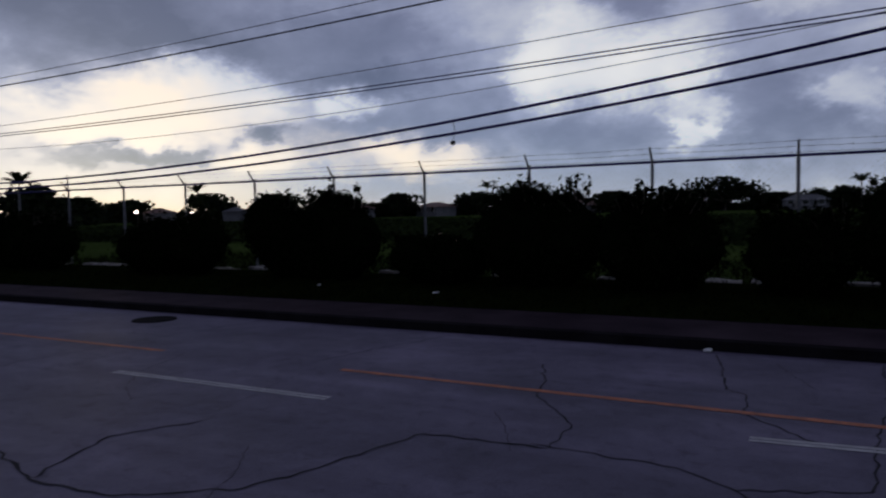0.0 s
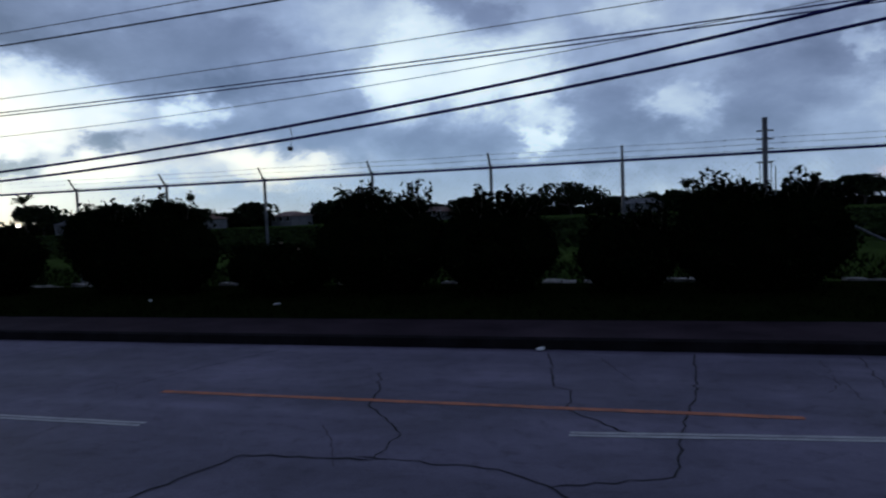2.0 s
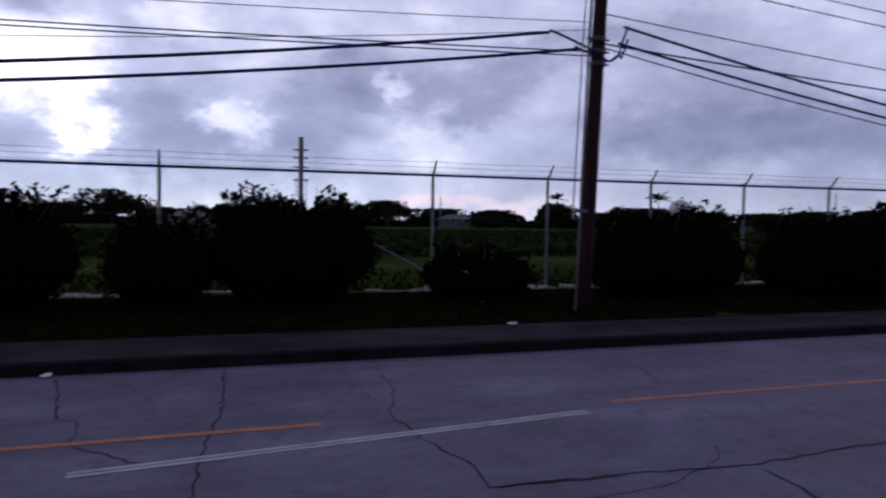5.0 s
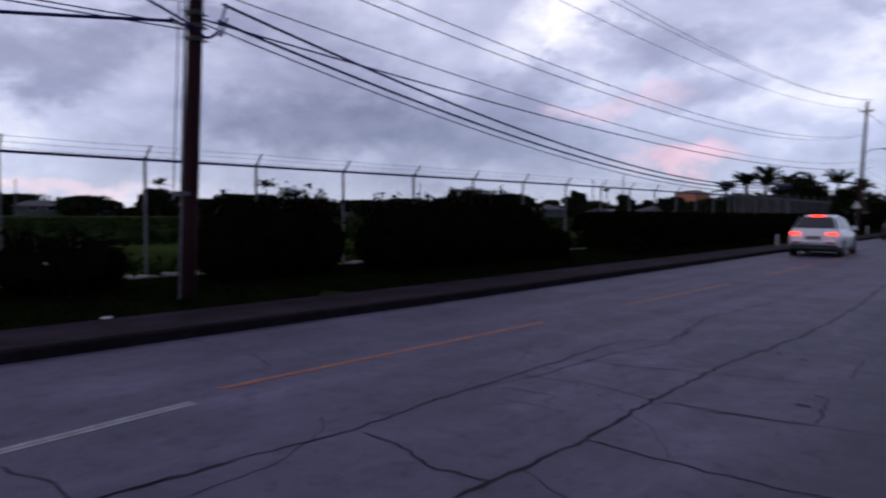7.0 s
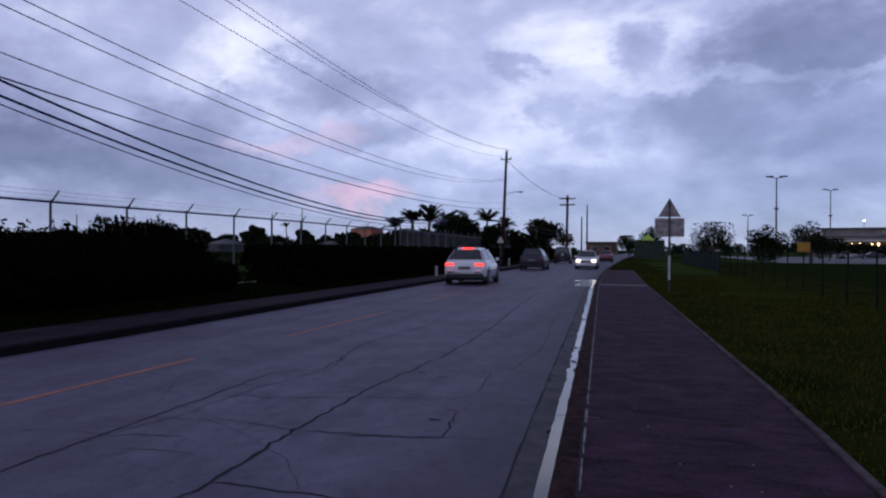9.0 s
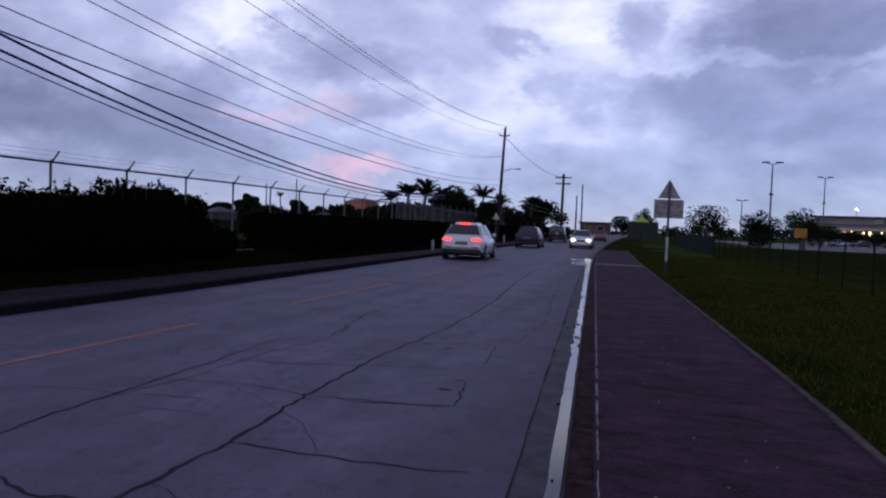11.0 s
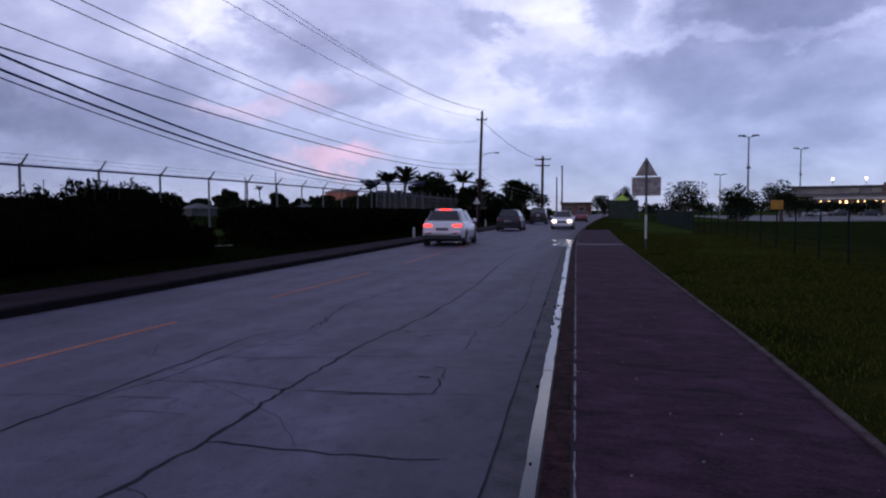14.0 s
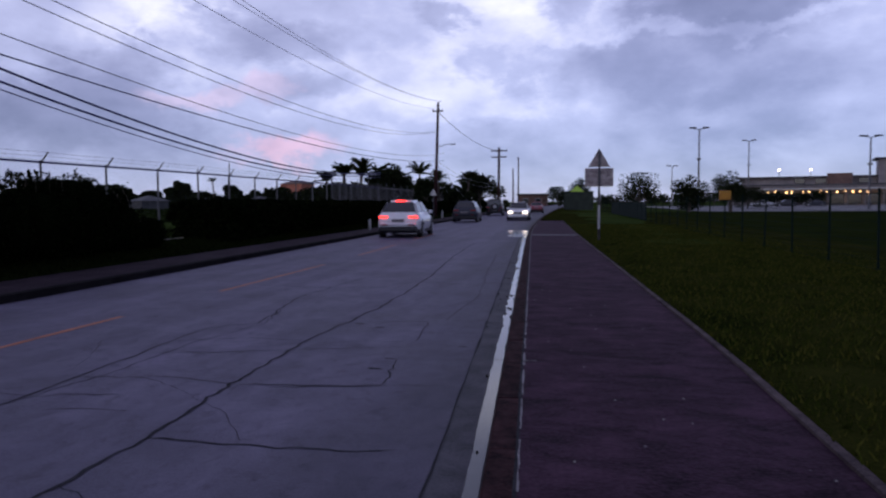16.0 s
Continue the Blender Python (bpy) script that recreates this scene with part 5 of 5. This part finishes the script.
mesh_fence = thing("green_mesh_fence", (6, 10, 0.08), "dark green coated mesh fence round the lot", "fence")
bm = tube([(0, 0, -0.2), (0, 0, 1.62)], 0.023, 7)
gp_me = bpy.data.meshes.new("mesh_post")
bm.to_mesh(gp_me)
bm.free()
gp_me.materials.append(M_GREENPOST)
cv, cf = [], []
for k in range(25):
    y = 0.1 * k
    o = len(cv)
    cv += [(0, y - 0.003, 0.05), (0, y + 0.003, 0.05), (0, y + 0.003, 1.52), (0, y - 0.003, 1.52)]
    cf.append((o, o + 1, o + 2, o + 3))
for k in range(9):
    z = 0.08 + 0.18 * k
    o = len(cv)
    cv += [(0.004, 0, z - 0.004), (0.004, 2.5, z - 0.004), (0.004, 2.5, z + 0.004), (0.004, 0, z + 0.004)]
    cf.append((o, o + 1, o + 2, o + 3))
gm_me = bpy.data.meshes.new("mesh_panel")
gm_me.from_pydata(cv, [], cf)
gm_me.materials.append(M_GREENPOST)
for k in range(-4, 42):
    y = 2.5 * k
    for nm, me in (("mesh_post", gp_me), ("mesh_panel", gm_me)):
        ob = new(nm, me)
        ob.parent = mesh_fence
        ob.matrix_parent_inverse = mesh_fence.matrix_world.inverted()
        ob.matrix_world = pose(green_line(y), y, 0.06, 2.0 * noise.noise((k * 1.7, 3, 0)), 3.5 * noise.noise((k * 2.3, 0, 1)) if nm == "mesh_post" else 0, math.degrees(0.022))
    if 48 <= y < 78:
        ob = part("shade_cloth", box(-0.012, -0.006, 0.05, 2.45, 0.1, 1.3), M_GREENPOST, mesh_fence, "dark shade cloth")
        ob.matrix_parent_inverse = mesh_fence.matrix_world.inverted()
        ob.matrix_world = pose(green_line(y), y, 0.06, 0, 0, math.degrees(0.022))
ys = thing("yellow_notice", (5.66, 27.35, 1.65), "blank yellow notice board hung on the mesh fence", "sign")
part("panel", box(-0.20, 0.20, -0.06, -0.045, -0.16, 0.16, 0.004), M_YSIGN, ys)
part("backing_bar", box(-0.2, 0.2, -0.043, -0.02, -0.02, 0.02), M_GALV, ys)
tagged(strip("parking_lot", lambda y: 7.0, lambda y: 130.0, [98, 120, 150, 196], -0.1, 0.03, M_ASPHALT), "pale asphalt car park beyond the lawn", "car park", kind="structure")


def lamp_mast(x, y, h, arms=0.95):
    m = thing("lamp_mast", (x, y, 0.0), "tall grey car park lamp mast with twin heads", "lamp mast", "car park lamp masts")
    part("shaft", tube([(0, 0, -0.2), (0, 0, h)], [0.17, 0.09], 8), M_GALV, m)
    part("arm", tube([(-arms, 0, h + 0.15), (0, 0, h - 0.05), (arms, 0, h + 0.15)], 0.06, 6), M_GALV, m)
    for s in (-1, 1):
        part("lamp_head", box(s * arms - 0.5, s * arms + 0.5, -0.25, 0.25, h + 0.12, h + 0.32, 0.05), M_RUSTSTEEL, m)
    part("mid_fitting", box(-0.3, 0.3, -0.15, 0.15, h * 0.62, h * 0.62 + 0.3, 0.04), M_GALV, m)
    part("base_plate", box(-0.35, 0.35, -0.35, 0.35, -0.05, 0.1, 0.02), M_GALV, m)


lamp_mast(19.2, 113.7, 12.2)
lamp_mast(37.2, 161.0, 13.9)
lamp_mast(40.8, 107.9, 10.0)
lamp_mast(24.0, 178.7, 9.6, 0.8)
for k, (x, y, h, w) in enumerate([(8.8, 94.9, 5.6, 5.2), (14.8, 94.1, 5.2, 4.2), (19.6, 93.3, 5.6, 4.0), (15.5, 99, 3.4, 4.5), (1.8, 128, 6.4, 3.6), (-2.0, 126, 4.4, 4.0), (30, 130, 4.0, 5)]):
    tree(x, y, h * 0.9, w * 0.9, 200 + k, label="feathery dark tree beside the car park", n=2300, leaf=0.12, airy=0.7, z0=0.0, group="car park trees")
for k in range(14):
    g2 = np.random.default_rng(300 + k)
    x = 8 + 4.2 * k + g2.uniform(-1, 1)
    tree(x, 199 + g2.uniform(-3, 3), g2.uniform(2.6, 4.2), g2.uniform(4, 6), 320 + k, label="dark shrub before the terminal", n=350, leaf=0.4, z0=0.0, group="terminal shrubs")

box_shed = thing("green_container", (1.4, 118, 0.05), "dark green steel container at the roadside", "container")
part("body", box(-2.3, 2.3, -1.2, 1.2, 0.0, 2.9, 0.04), M_OLIVE, box_shed)
for k in range(16):
    x = -2.15 + 0.287 * k
    part("rib", box(x - 0.04, x + 0.04, -1.25, -1.2, 0.15, 2.75), M_OLIVE, box_shed)
part("roof_cap", box(-2.35, 2.35, -1.25, 1.25, 2.9, 2.98, 0.01), M_GREENPOST, box_shed)
lime = thing("lime_canopy", (1.2, 123, 0.05), "bright lime green pitched canopy", "canopy")
bm = bmesh.new()
vs = [bm.verts.new(p) for p in [(-1.5, -1.5, 2.7), (1.5, -1.5, 2.7), (1.5, 1.5, 2.7), (-1.5, 1.5, 2.7), (0, 0, 4.1)]]
for q in [(0, 1, 4), (1, 2, 4), (2, 3, 4), (3, 0, 4), (3, 2, 1, 0)]:
    bm.faces.new([vs[i] for i in q])
part("roof", bm, M_LIME, lime)
for sx in (-1.4, 1.4):
    for sy in (-1.4, 1.4):
        part("leg", tube([(sx, sy, -0.1), (sx, sy, 2.7)], 0.05, 6), M_GALV, lime)


def terminal():
    t = thing("terminal_building", (50, 214, 0), "long low terminal building with lit shopfronts under a canopy", "building", rz=-17.5)
    L = 75.0
    part("wall", box(-6, L, 0, 24, 0, 5.4), M_TERMINAL, t)
    part("upper_wall", box(-3, L, 5, 24, 5.4, 7.6), M_TERMINAL, t)
    part("roof", box(-4, L + 1, 3.6, 25, 7.6, 8.0, 0.05), M_GREYROOF, t)
    part("lower_roof", box(-7, L + 1, -0.6, 4.99, 5.4, 5.75, 0.05), M_GREYROOF, t)
    part("canopy", box(2, L, -7.5, -0.62, 4.1, 4.5, 0.06), M_WHITE, t, "white canopy")
    part("rust_block", box(19, 25, 1.2, 4.95, 5.76, 8.6, 0.05), M_ROOF, t, "rust-brown clad block")
    part("tower", box(31, 44, 2, 12, 5.76, 12.0), M_TERMINAL, t)
    part("tower_roof", box(30, 45, 1, 13, 12.0, 12.5, 0.05), M_GREYROOF, t)
    for k in range(18):
        x = 3 + 4.1 * k
        part("column", tube([(x, -7.0, -0.1), (x, -7.0, 4.1)], 0.18, 8), M_TERMINAL, t)
        win = part("shopfront", box(x + 0.4, x + 3.7, -0.12, -0.005, 0.2, 3.2, 0.02), M_RUSTSTEEL, t)
        part("pane", box(x + 0.55, x + 3.55, -0.16, -0.125, 0.3, 3.0), M_GLASS, win)
    for k in range(12):
        x = 11 + 5.2 * k
        if x < 70:
            w = part("window", box(x, x + 2.6, 4.9, 4.995, 6.0, 7.4, 0.02), M_RUSTSTEEL, t)
            part("pane", box(x + 0.1, x + 2.5, 4.87, 4.895, 6.1, 7.3), M_GLASS, w)
    g2 = random.Random(4)
    for k in range(34):
        x = 5 + 2.0 * k + g2.uniform(-0.5, 0.5)
        if g2.random() < 0.95:
            part("lamp", box(x - 0.2, x + 0.2, -3.4, -3.0, 3.3 + g2.uniform(-0.4, 0.3), 3.65 + g2.uniform(0, 0.2), 0.04), M_WARMLAMP, t, "warm lit lamp")
    for x in (7.0, 15.0):
        part("flood_mast", tube([(x, 6, 5.6), (x, 6, 9.8)], 0.08, 6), M_GALV, t)
        bm = bmesh.new()
        bmesh.ops.create_uvsphere(bm, u_segments=10, v_segments=6, radius=0.24, matrix=Matrix.Translation((x, 5.7, 9.9)))
        part("flood_lamp", bm, M_FLOOD, t, "lit flood lamp")


terminal()
gate = thing("roadside_building", (-12.2, 235, 0), "low dark building at the far end of the road", "building")
part("wall", box(-4.6, 4.6, 0, 12, -0.1, 3.6), M_ROOF, gate)
part("roof", box(-5.2, 5.2, -1, 13, 3.6, 4.1, 0.05), M_GREYROOF, gate)
for k in range(2):
    w = part("window", box(-3.3 + 4 * k, -1.3 + 4 * k, -0.1, -0.005, 1.0, 2.6, 0.02), M_WHITE, gate)
    part("pane", box(-3.2 + 4 * k, -1.4 + 4 * k, -0.14, -0.105, 1.1, 2.5), M_GLASS, w)

# ---- vehicles ----


def quad_mesh(name, quads, material, parent, label=""):
    v, f = [], []
    for q in quads:
        o = len(v)
        v += list(q)
        f.append(tuple(range(o, o + len(q))))
    return raw(name, v, f, material, parent, label)


def inset(q, mx, mz, out):
    """A smaller quad inside quad q (corners in order), pushed out along its normal."""
    a, b, c, d = [Vector(p) for p in q]
    n = (b - a).cross(d - a).normalized() * out

    def at(u, w):
        return a.lerp(b, u).lerp(d.lerp(c, u), w) + n

    return [at(mx, mz), at(1 - mx, mz), at(1 - mx, 1 - mz), at(mx, 1 - mz)]


def car(x, y, rz, paint, kind, label, lit="", group="cars on the road", z=0.0):
    """A car that points along +y: lofted body, glasshouse, windows, wheels and lamps."""
    r = thing("car", (x, y, z), label, "car", group, rz)
    L, W, H, belt, clear = {"suv": (4.4, 1.84, 1.57, 1.0, 0.24), "offroad": (4.0, 1.76, 1.80, 1.08, 0.30), "sedan": (4.45, 1.74, 1.45, 0.92, 0.18)}[kind]
    hl, hw = L / 2, W / 2
    if kind == "sedan":
        st = [(-hl, 0.34, 0.84, 0.82), (-hl + 0.12, 0.24, 0.93, 0.95), (-hl + 0.8, 0.2, belt + 0.03, 1.0), (0, 0.18, belt, 1.0), (hl - 1.25, 0.2, belt - 0.04, 0.99), (hl - 0.35, 0.22, 0.78, 0.94), (hl - 0.05, 0.26, 0.68, 0.84), (hl, 0.32, 0.6, 0.76)]
        gb, gt = (-hl + 0.75, hl - 1.35), (-hl + 1.35, hl - 2.1)
    elif kind == "suv":
        st = [(-hl, 0.44, 0.9, 0.80), (-hl + 0.14, 0.28, belt - 0.01, 0.94), (-hl + 0.7, 0.24, belt + 0.03, 1.0), (0, 0.24, belt, 1.0), (hl - 1.2, 0.24, belt - 0.03, 0.99), (hl - 0.35, 0.26, 0.9, 0.93), (hl - 0.05, 0.3, 0.76, 0.84), (hl, 0.36, 0.66, 0.78)]
        gb, gt = (-hl + 0.12, hl - 1.15), (-hl + 0.75, hl - 2.0)
    else:
        st = [(-hl, 0.45, belt, 0.93), (-hl + 0.06, 0.34, belt + 0.02, 0.97), (-hl + 0.6, 0.32, belt + 0.02, 1.0), (0, 0.32, belt, 1.0), (hl - 1.2, 0.32, belt - 0.02, 0.98), (hl - 0.3, 0.34, 0.98, 0.92), (hl - 0.03, 0.38, 0.86, 0.86), (hl, 0.42, 0.8, 0.82)]
        gb, gt = (-hl + 0.08, hl - 1.2), (-hl + 0.2, hl - 1.75)
    v, f = [], []
    for yy, z0, z1, k in st:
        w = hw * k
        ring = [(-w * 0.86, z0), (-w * 0.98, z0 + 0.1), (-w, (z0 + z1) / 2), (-w * 0.96, z1 - 0.08), (-w * 0.86, z1), (w * 0.86, z1), (w * 0.96, z1 - 0.08), (w, (z0 + z1) / 2), (w * 0.98, z0 + 0.1), (w * 0.86, z0)]
        v += [(a, yy, b) for a, b in ring]
    for i in range(len(st) - 1):
        for k in range(10):
            f.append((i * 10 + k, i * 10 + (k + 1) % 10, (i + 1) * 10 + (k + 1) % 10, (i + 1) * 10 + k))
    f += [tuple(range(9, -1, -1)), tuple(range(len(v) - 10, len(v)))]
    body = raw("body", v, f, paint, r)
    bm = bmesh.new()
    bm.from_mesh(body.data)
    bmesh.ops.recalc_face_normals(bm, faces=bm.faces[:])
    bm.to_mesh(body.data)
    bm.free()
    body.data.polygons.foreach_set("use_smooth", [True] * len(body.data.polygons))
    wb, wt = hw * 0.90, {"suv": 0.61, "sedan": 0.66, "offroad": 0.8}[kind] * hw
    z0, z1 = belt - 0.03, H
    P = {(s, e, t): Vector((s * (wb if t == 0 else wt), (gb if t == 0 else gt)[e], z0 if t == 0 else z1)) for s in (-1, 1) for e in (0, 1) for t in (0, 1)}
    bm = bmesh.new()
    vs = [bm.verts.new(P[k]) for k in [(-1, 0, 0), (1, 0, 0), (1, 1, 0), (-1, 1, 0), (-1, 0, 1), (1, 0, 1), (1, 1, 1), (-1, 1, 1)]]
    for q in [(0, 1, 5, 4), (1, 2, 6, 5), (2, 3, 7, 6), (3, 0, 4, 7), (4, 5, 6, 7), (3, 2, 1, 0)]:
        bm.faces.new([vs[i] for i in q])
    bmesh.ops.bevel(bm, geom=[e for e in bm.edges if max(w.co.z for w in e.verts) > H - 0.02], offset=0.12, segments=4, affect="EDGES")
    part("cabin", bm, paint, r, smooth=False)
    rear = [P[(-1, 0, 0)], P[(1, 0, 0)], P[(1, 0, 1)], P[(-1, 0, 1)]]
    front = [P[(1, 1, 0)], P[(-1, 1, 0)], P[(-1, 1, 1)], P[(1, 1, 1)]]
    quad_mesh("rear_window", [inset(rear, 0.05, 0.15, 0.012)], M_GLASS, r)
    quad_mesh("windscreen", [inset(front, 0.05, 0.08, 0.012)], M_GLASS, r)
    for s in (-1, 1):
        side = [P[(1, 0, 0)], P[(1, 1, 0)], P[(1, 1, 1)], P[(1, 0, 1)]] if s > 0 else [P[(-1, 1, 0)], P[(-1, 0, 0)], P[(-1, 0, 1)], P[(-1, 1, 1)]]
        a, b, c, d = side
        mid0, mid1 = a.lerp(b, 0.5), d.lerp(c, 0.5)
        for q in ([a, mid0, mid1, d], [mid0, b, c, mid1]):
            quad_mesh("side_window", [inset(q, 0.06, 0.14, 0.012)], M_GLASS, r)
        part("mirror", box(s * (hw + 0.02) - 0.08, s * (hw + 0.02) + 0.08, gb[1] - 0.35, gb[1] - 0.2, belt - 0.02, belt + 0.13, 0.03), paint, r)
    wr = 0.34 if kind != "sedan" else 0.31
    for yy in (-hl + 0.85, hl - 0.88):
        for s in (-1, 1):
            bm = bmesh.new()
            bmesh.ops.create_cone(bm, cap_ends=True, segments=22, radius1=wr, radius2=wr, depth=0.22, matrix=Matrix.Translation((s * (hw - 0.1), yy, wr)) @ Matrix.Rotation(radians(90), 4, "Y"))
            bmesh.ops.bevel(bm, geom=[e for e in bm.edges if len(e.link_faces) == 2 and any(len(q.verts) > 4 for q in e.link_faces)], offset=0.03, segments=2, affect="EDGES")
            tyre = part("wheel", bm, M_TYRE, r)
            bm = bmesh.new()
            bmesh.ops.create_cone(bm, cap_ends=True, segments=16, radius1=wr * 0.62, radius2=wr * 0.55, depth=0.03, matrix=Matrix.Translation((s * (hw + 0.018), yy, wr)) @ Matrix.Rotation(radians(90 * s), 4, "Y"))
            part("rim", bm, M_RIM, tyre)
            bm = bmesh.new()
            bmesh.ops.create_cone(bm, cap_ends=True, segments=22, radius1=wr + 0.07, radius2=wr + 0.07, depth=0.012, matrix=Matrix.Translation((s * (hw * 0.985), yy, wr + 0.02)) @ Matrix.Rotation(radians(90), 4, "Y"))
            part("wheel_arch", bm, M_BLACK, r)
    part("sill", box(-hw * 0.97, hw * 0.97, -hl + 0.2, hl - 0.2, clear - 0.04, clear + 0.14, 0.03), M_BLACK, r)
    part("rear_bumper", box(-hw * 0.84, hw * 0.84, -hl - 0.06, -hl + 0.15, 0.48, 0.64, 0.05), paint if kind != "offroad" else M_BLACK, r)
    part("bumper_cladding", box(-hw * 0.88, hw * 0.88, -hl - 0.045, -hl + 0.2, 0.25, 0.475, 0.06), M_BLACK, r)
    for s in (-1, 1):
        part("reflector", box(s * hw * 0.62 - 0.13, s * hw * 0.62 + 0.13, -hl - 0.075, -hl - 0.058, 0.52, 0.565, 0.005), M_TAILOFF, r)
    part("front_bumper", box(-hw * 0.8, hw * 0.8, hl - 0.15, hl + 0.05, 0.28, 0.52, 0.05), paint, r)
    part("grille", box(-0.38, 0.38, hl - 0.02, hl + 0.055, 0.54, 0.66, 0.01), M_BLACK, r)
    part("number_plate", box(-0.26, 0.26, -hl - 0.065, -hl - 0.045, 0.66 if kind != "offroad" else 0.5, 0.78 if kind != "offroad" else 0.6, 0.004), M_JOINT, r)
    for s in (-1, 1):
        zt = 0.86 if kind != "sedan" else 0.74
        xt = s * hw * (0.68 if kind != "offroad" else 0.78)
        part("tail_lamp", box(xt - 0.19, xt + 0.19, -hl - 0.03, -hl + 0.3, zt - 0.035, zt + 0.055, 0.03), M_TAIL if "tail" in lit else M_TAILOFF, r)
        part("head_lamp", box(s * hw * 0.66 - 0.17, s * hw * 0.66 + 0.17, hl - 0.25, hl + 0.03, 0.56, 0.74, 0.05), M_HEAD if "head" in lit else M_HEADOFF, r)
    if "tail" in lit:
        part("brake_lamp", box(-0.22, 0.22, gt[0] - 0.06, gt[0] + 0.02, H - 0.06, H - 0.01, 0.01), M_TAIL, r)
    if kind == "offroad":
        bm = bmesh.new()
        bmesh.ops.create_cone(bm, cap_ends=True, segments=22, radius1=0.36, radius2=0.36, depth=0.2, matrix=Matrix.Translation((0.05, -hl - 0.12, 0.98)) @ Matrix.Rotation(radians(90), 4, "X"))
        bmesh.ops.bevel(bm, geom=[e for e in bm.edges if any(len(q.verts) > 4 for q in e.link_faces)], offset=0.04, segments=2, affect="EDGES")
        spare = part("spare_wheel", bm, M_TYRE, r)
        bm = bmesh.new()
        bmesh.ops.create_cone(bm, cap_ends=True, segments=16, radius1=0.2, radius2=0.17, depth=0.04, matrix=Matrix.Translation((0.05, -hl - 0.235, 0.98)) @ Matrix.Rotation(radians(90), 4, "X"))
        part("rim", bm, M_RIM, spare)
    return r


car(-6.95, 31.2, 3, M_CARWHITE, "suv", "white sport utility car with lit red tail lamps", "tail")
car(-7.45, 53.5, 2, M_CARDARK, "suv", "dark blue sport utility car driving off", "")
car(-7.9, 78.0, 2, M_CARGREY, "offroad", "dark off-road car with a spare wheel on its tailgate", "")
car(-3.9, 58.0, 181, M_CARWHITE, "sedan", "white saloon car with dipped head lamps", "head")
car(-4.1, 92.0, 1, M_CARRED, "sedan", "dull red saloon car far down the road", "")
for x, y, rz, paint in [(41.0, 165.0, 84, M_CARSILVER), (45.5, 164.0, 88, M_CARGREY), (52.0, 166.0, 80, M_CARDARK)]:
    car(x, y, rz, paint, "sedan", "parked saloon car in the car park", "", "parked cars", 0.03)

# ---- litter on the far verge ----
for k, (x, y, z) in enumerate([(-9.35, 4.0, 0.16), (-10.2, -6.6, 0.26), (-8.0, -1.8, 0.01), (-10.5, -9.4, 0.28)]):
    bm = box(-0.03, 0.03, -0.055, 0.055, 0, 0.03, 0.01)
    for v in bm.verts:
        v.co += 0.03 * Vector((noise.noise(v.co * 20 + Vector((k, 0, 0))), noise.noise(v.co * 23 + Vector((0, k, 0))), 0.3 * noise.noise(v.co * 19)))
    ob = part("litter", bm, M_LITTER)
    ob.matrix_world = pose(x, y, z, 0, 0, 40 * k)
    tagged(ob, "scrap of crumpled pale litter on the verge", "litter", "litter scraps")

# ---- grass ----


def grass(name, label, n, place, size, seed, material=None):
    g2 = np.random.default_rng(seed)
    p = place(g2, n)
    m = len(p)
    a = g2.random(m) * 6.283
    h = size * g2.uniform(0.5, 1.4, m)
    lean = g2.normal(size=(m, 2)) * 0.45 * h[:, None]
    side = np.stack([np.cos(a), np.sin(a), 0 * a], 1) * (0.10 * h + 0.004)[:, None]
    tip = p + np.concatenate([lean, h[:, None]], 1)
    v = np.stack([p - side, p + side, tip], 1).reshape(-1, 3)
    f = np.arange(3 * m).reshape(-1, 3)
    tagged(raw(name, v, f, material or M_BLADE), label, "grass", kind="stuff")


def lawn(g2, n):
    y = 2.0 + 40 * g2.random(n) ** 2.0
    x = np.array([walk_edge(q) for q in y]) + 0.0 + 6.5 * g2.random(n)
    z = np.where(x < 4, 0.125, 0.12 - 0.014 * (x - 4))
    p = np.stack([x, y, z + 0.012], 1)
    clump = np.array([noise.noise((a * 1.1, b * 0.8, 0)) + 0.5 * noise.noise((a * 4, b * 3, 2)) for a, b in zip(x, y)])
    return p[clump + 0.35 + 0.5 * g2.random(n) > 0.2]


def verge(g2, n):
    y = -22 + 60 * g2.random(n)
    s = g2.random(n)
    back = np.array([far_back(q) for q in y])
    x = back + (-12.4 - back) * s
    z = np.interp(s, [0, 0.34, 1], [0.14, 0.26, 0.35])
    return np.stack([x, y, z + 0.012], 1)


def under_fence(g2, n):
    y = -22 + 60 * g2.random(n)
    x = -12.7 - 5 * g2.random(n) ** 1.5
    return np.stack([x, y, 0 * x + 0.31], 1)


grass("lawn_grass", "short green lawn grass beside the footpath", 90000, lawn, 0.05, 3)
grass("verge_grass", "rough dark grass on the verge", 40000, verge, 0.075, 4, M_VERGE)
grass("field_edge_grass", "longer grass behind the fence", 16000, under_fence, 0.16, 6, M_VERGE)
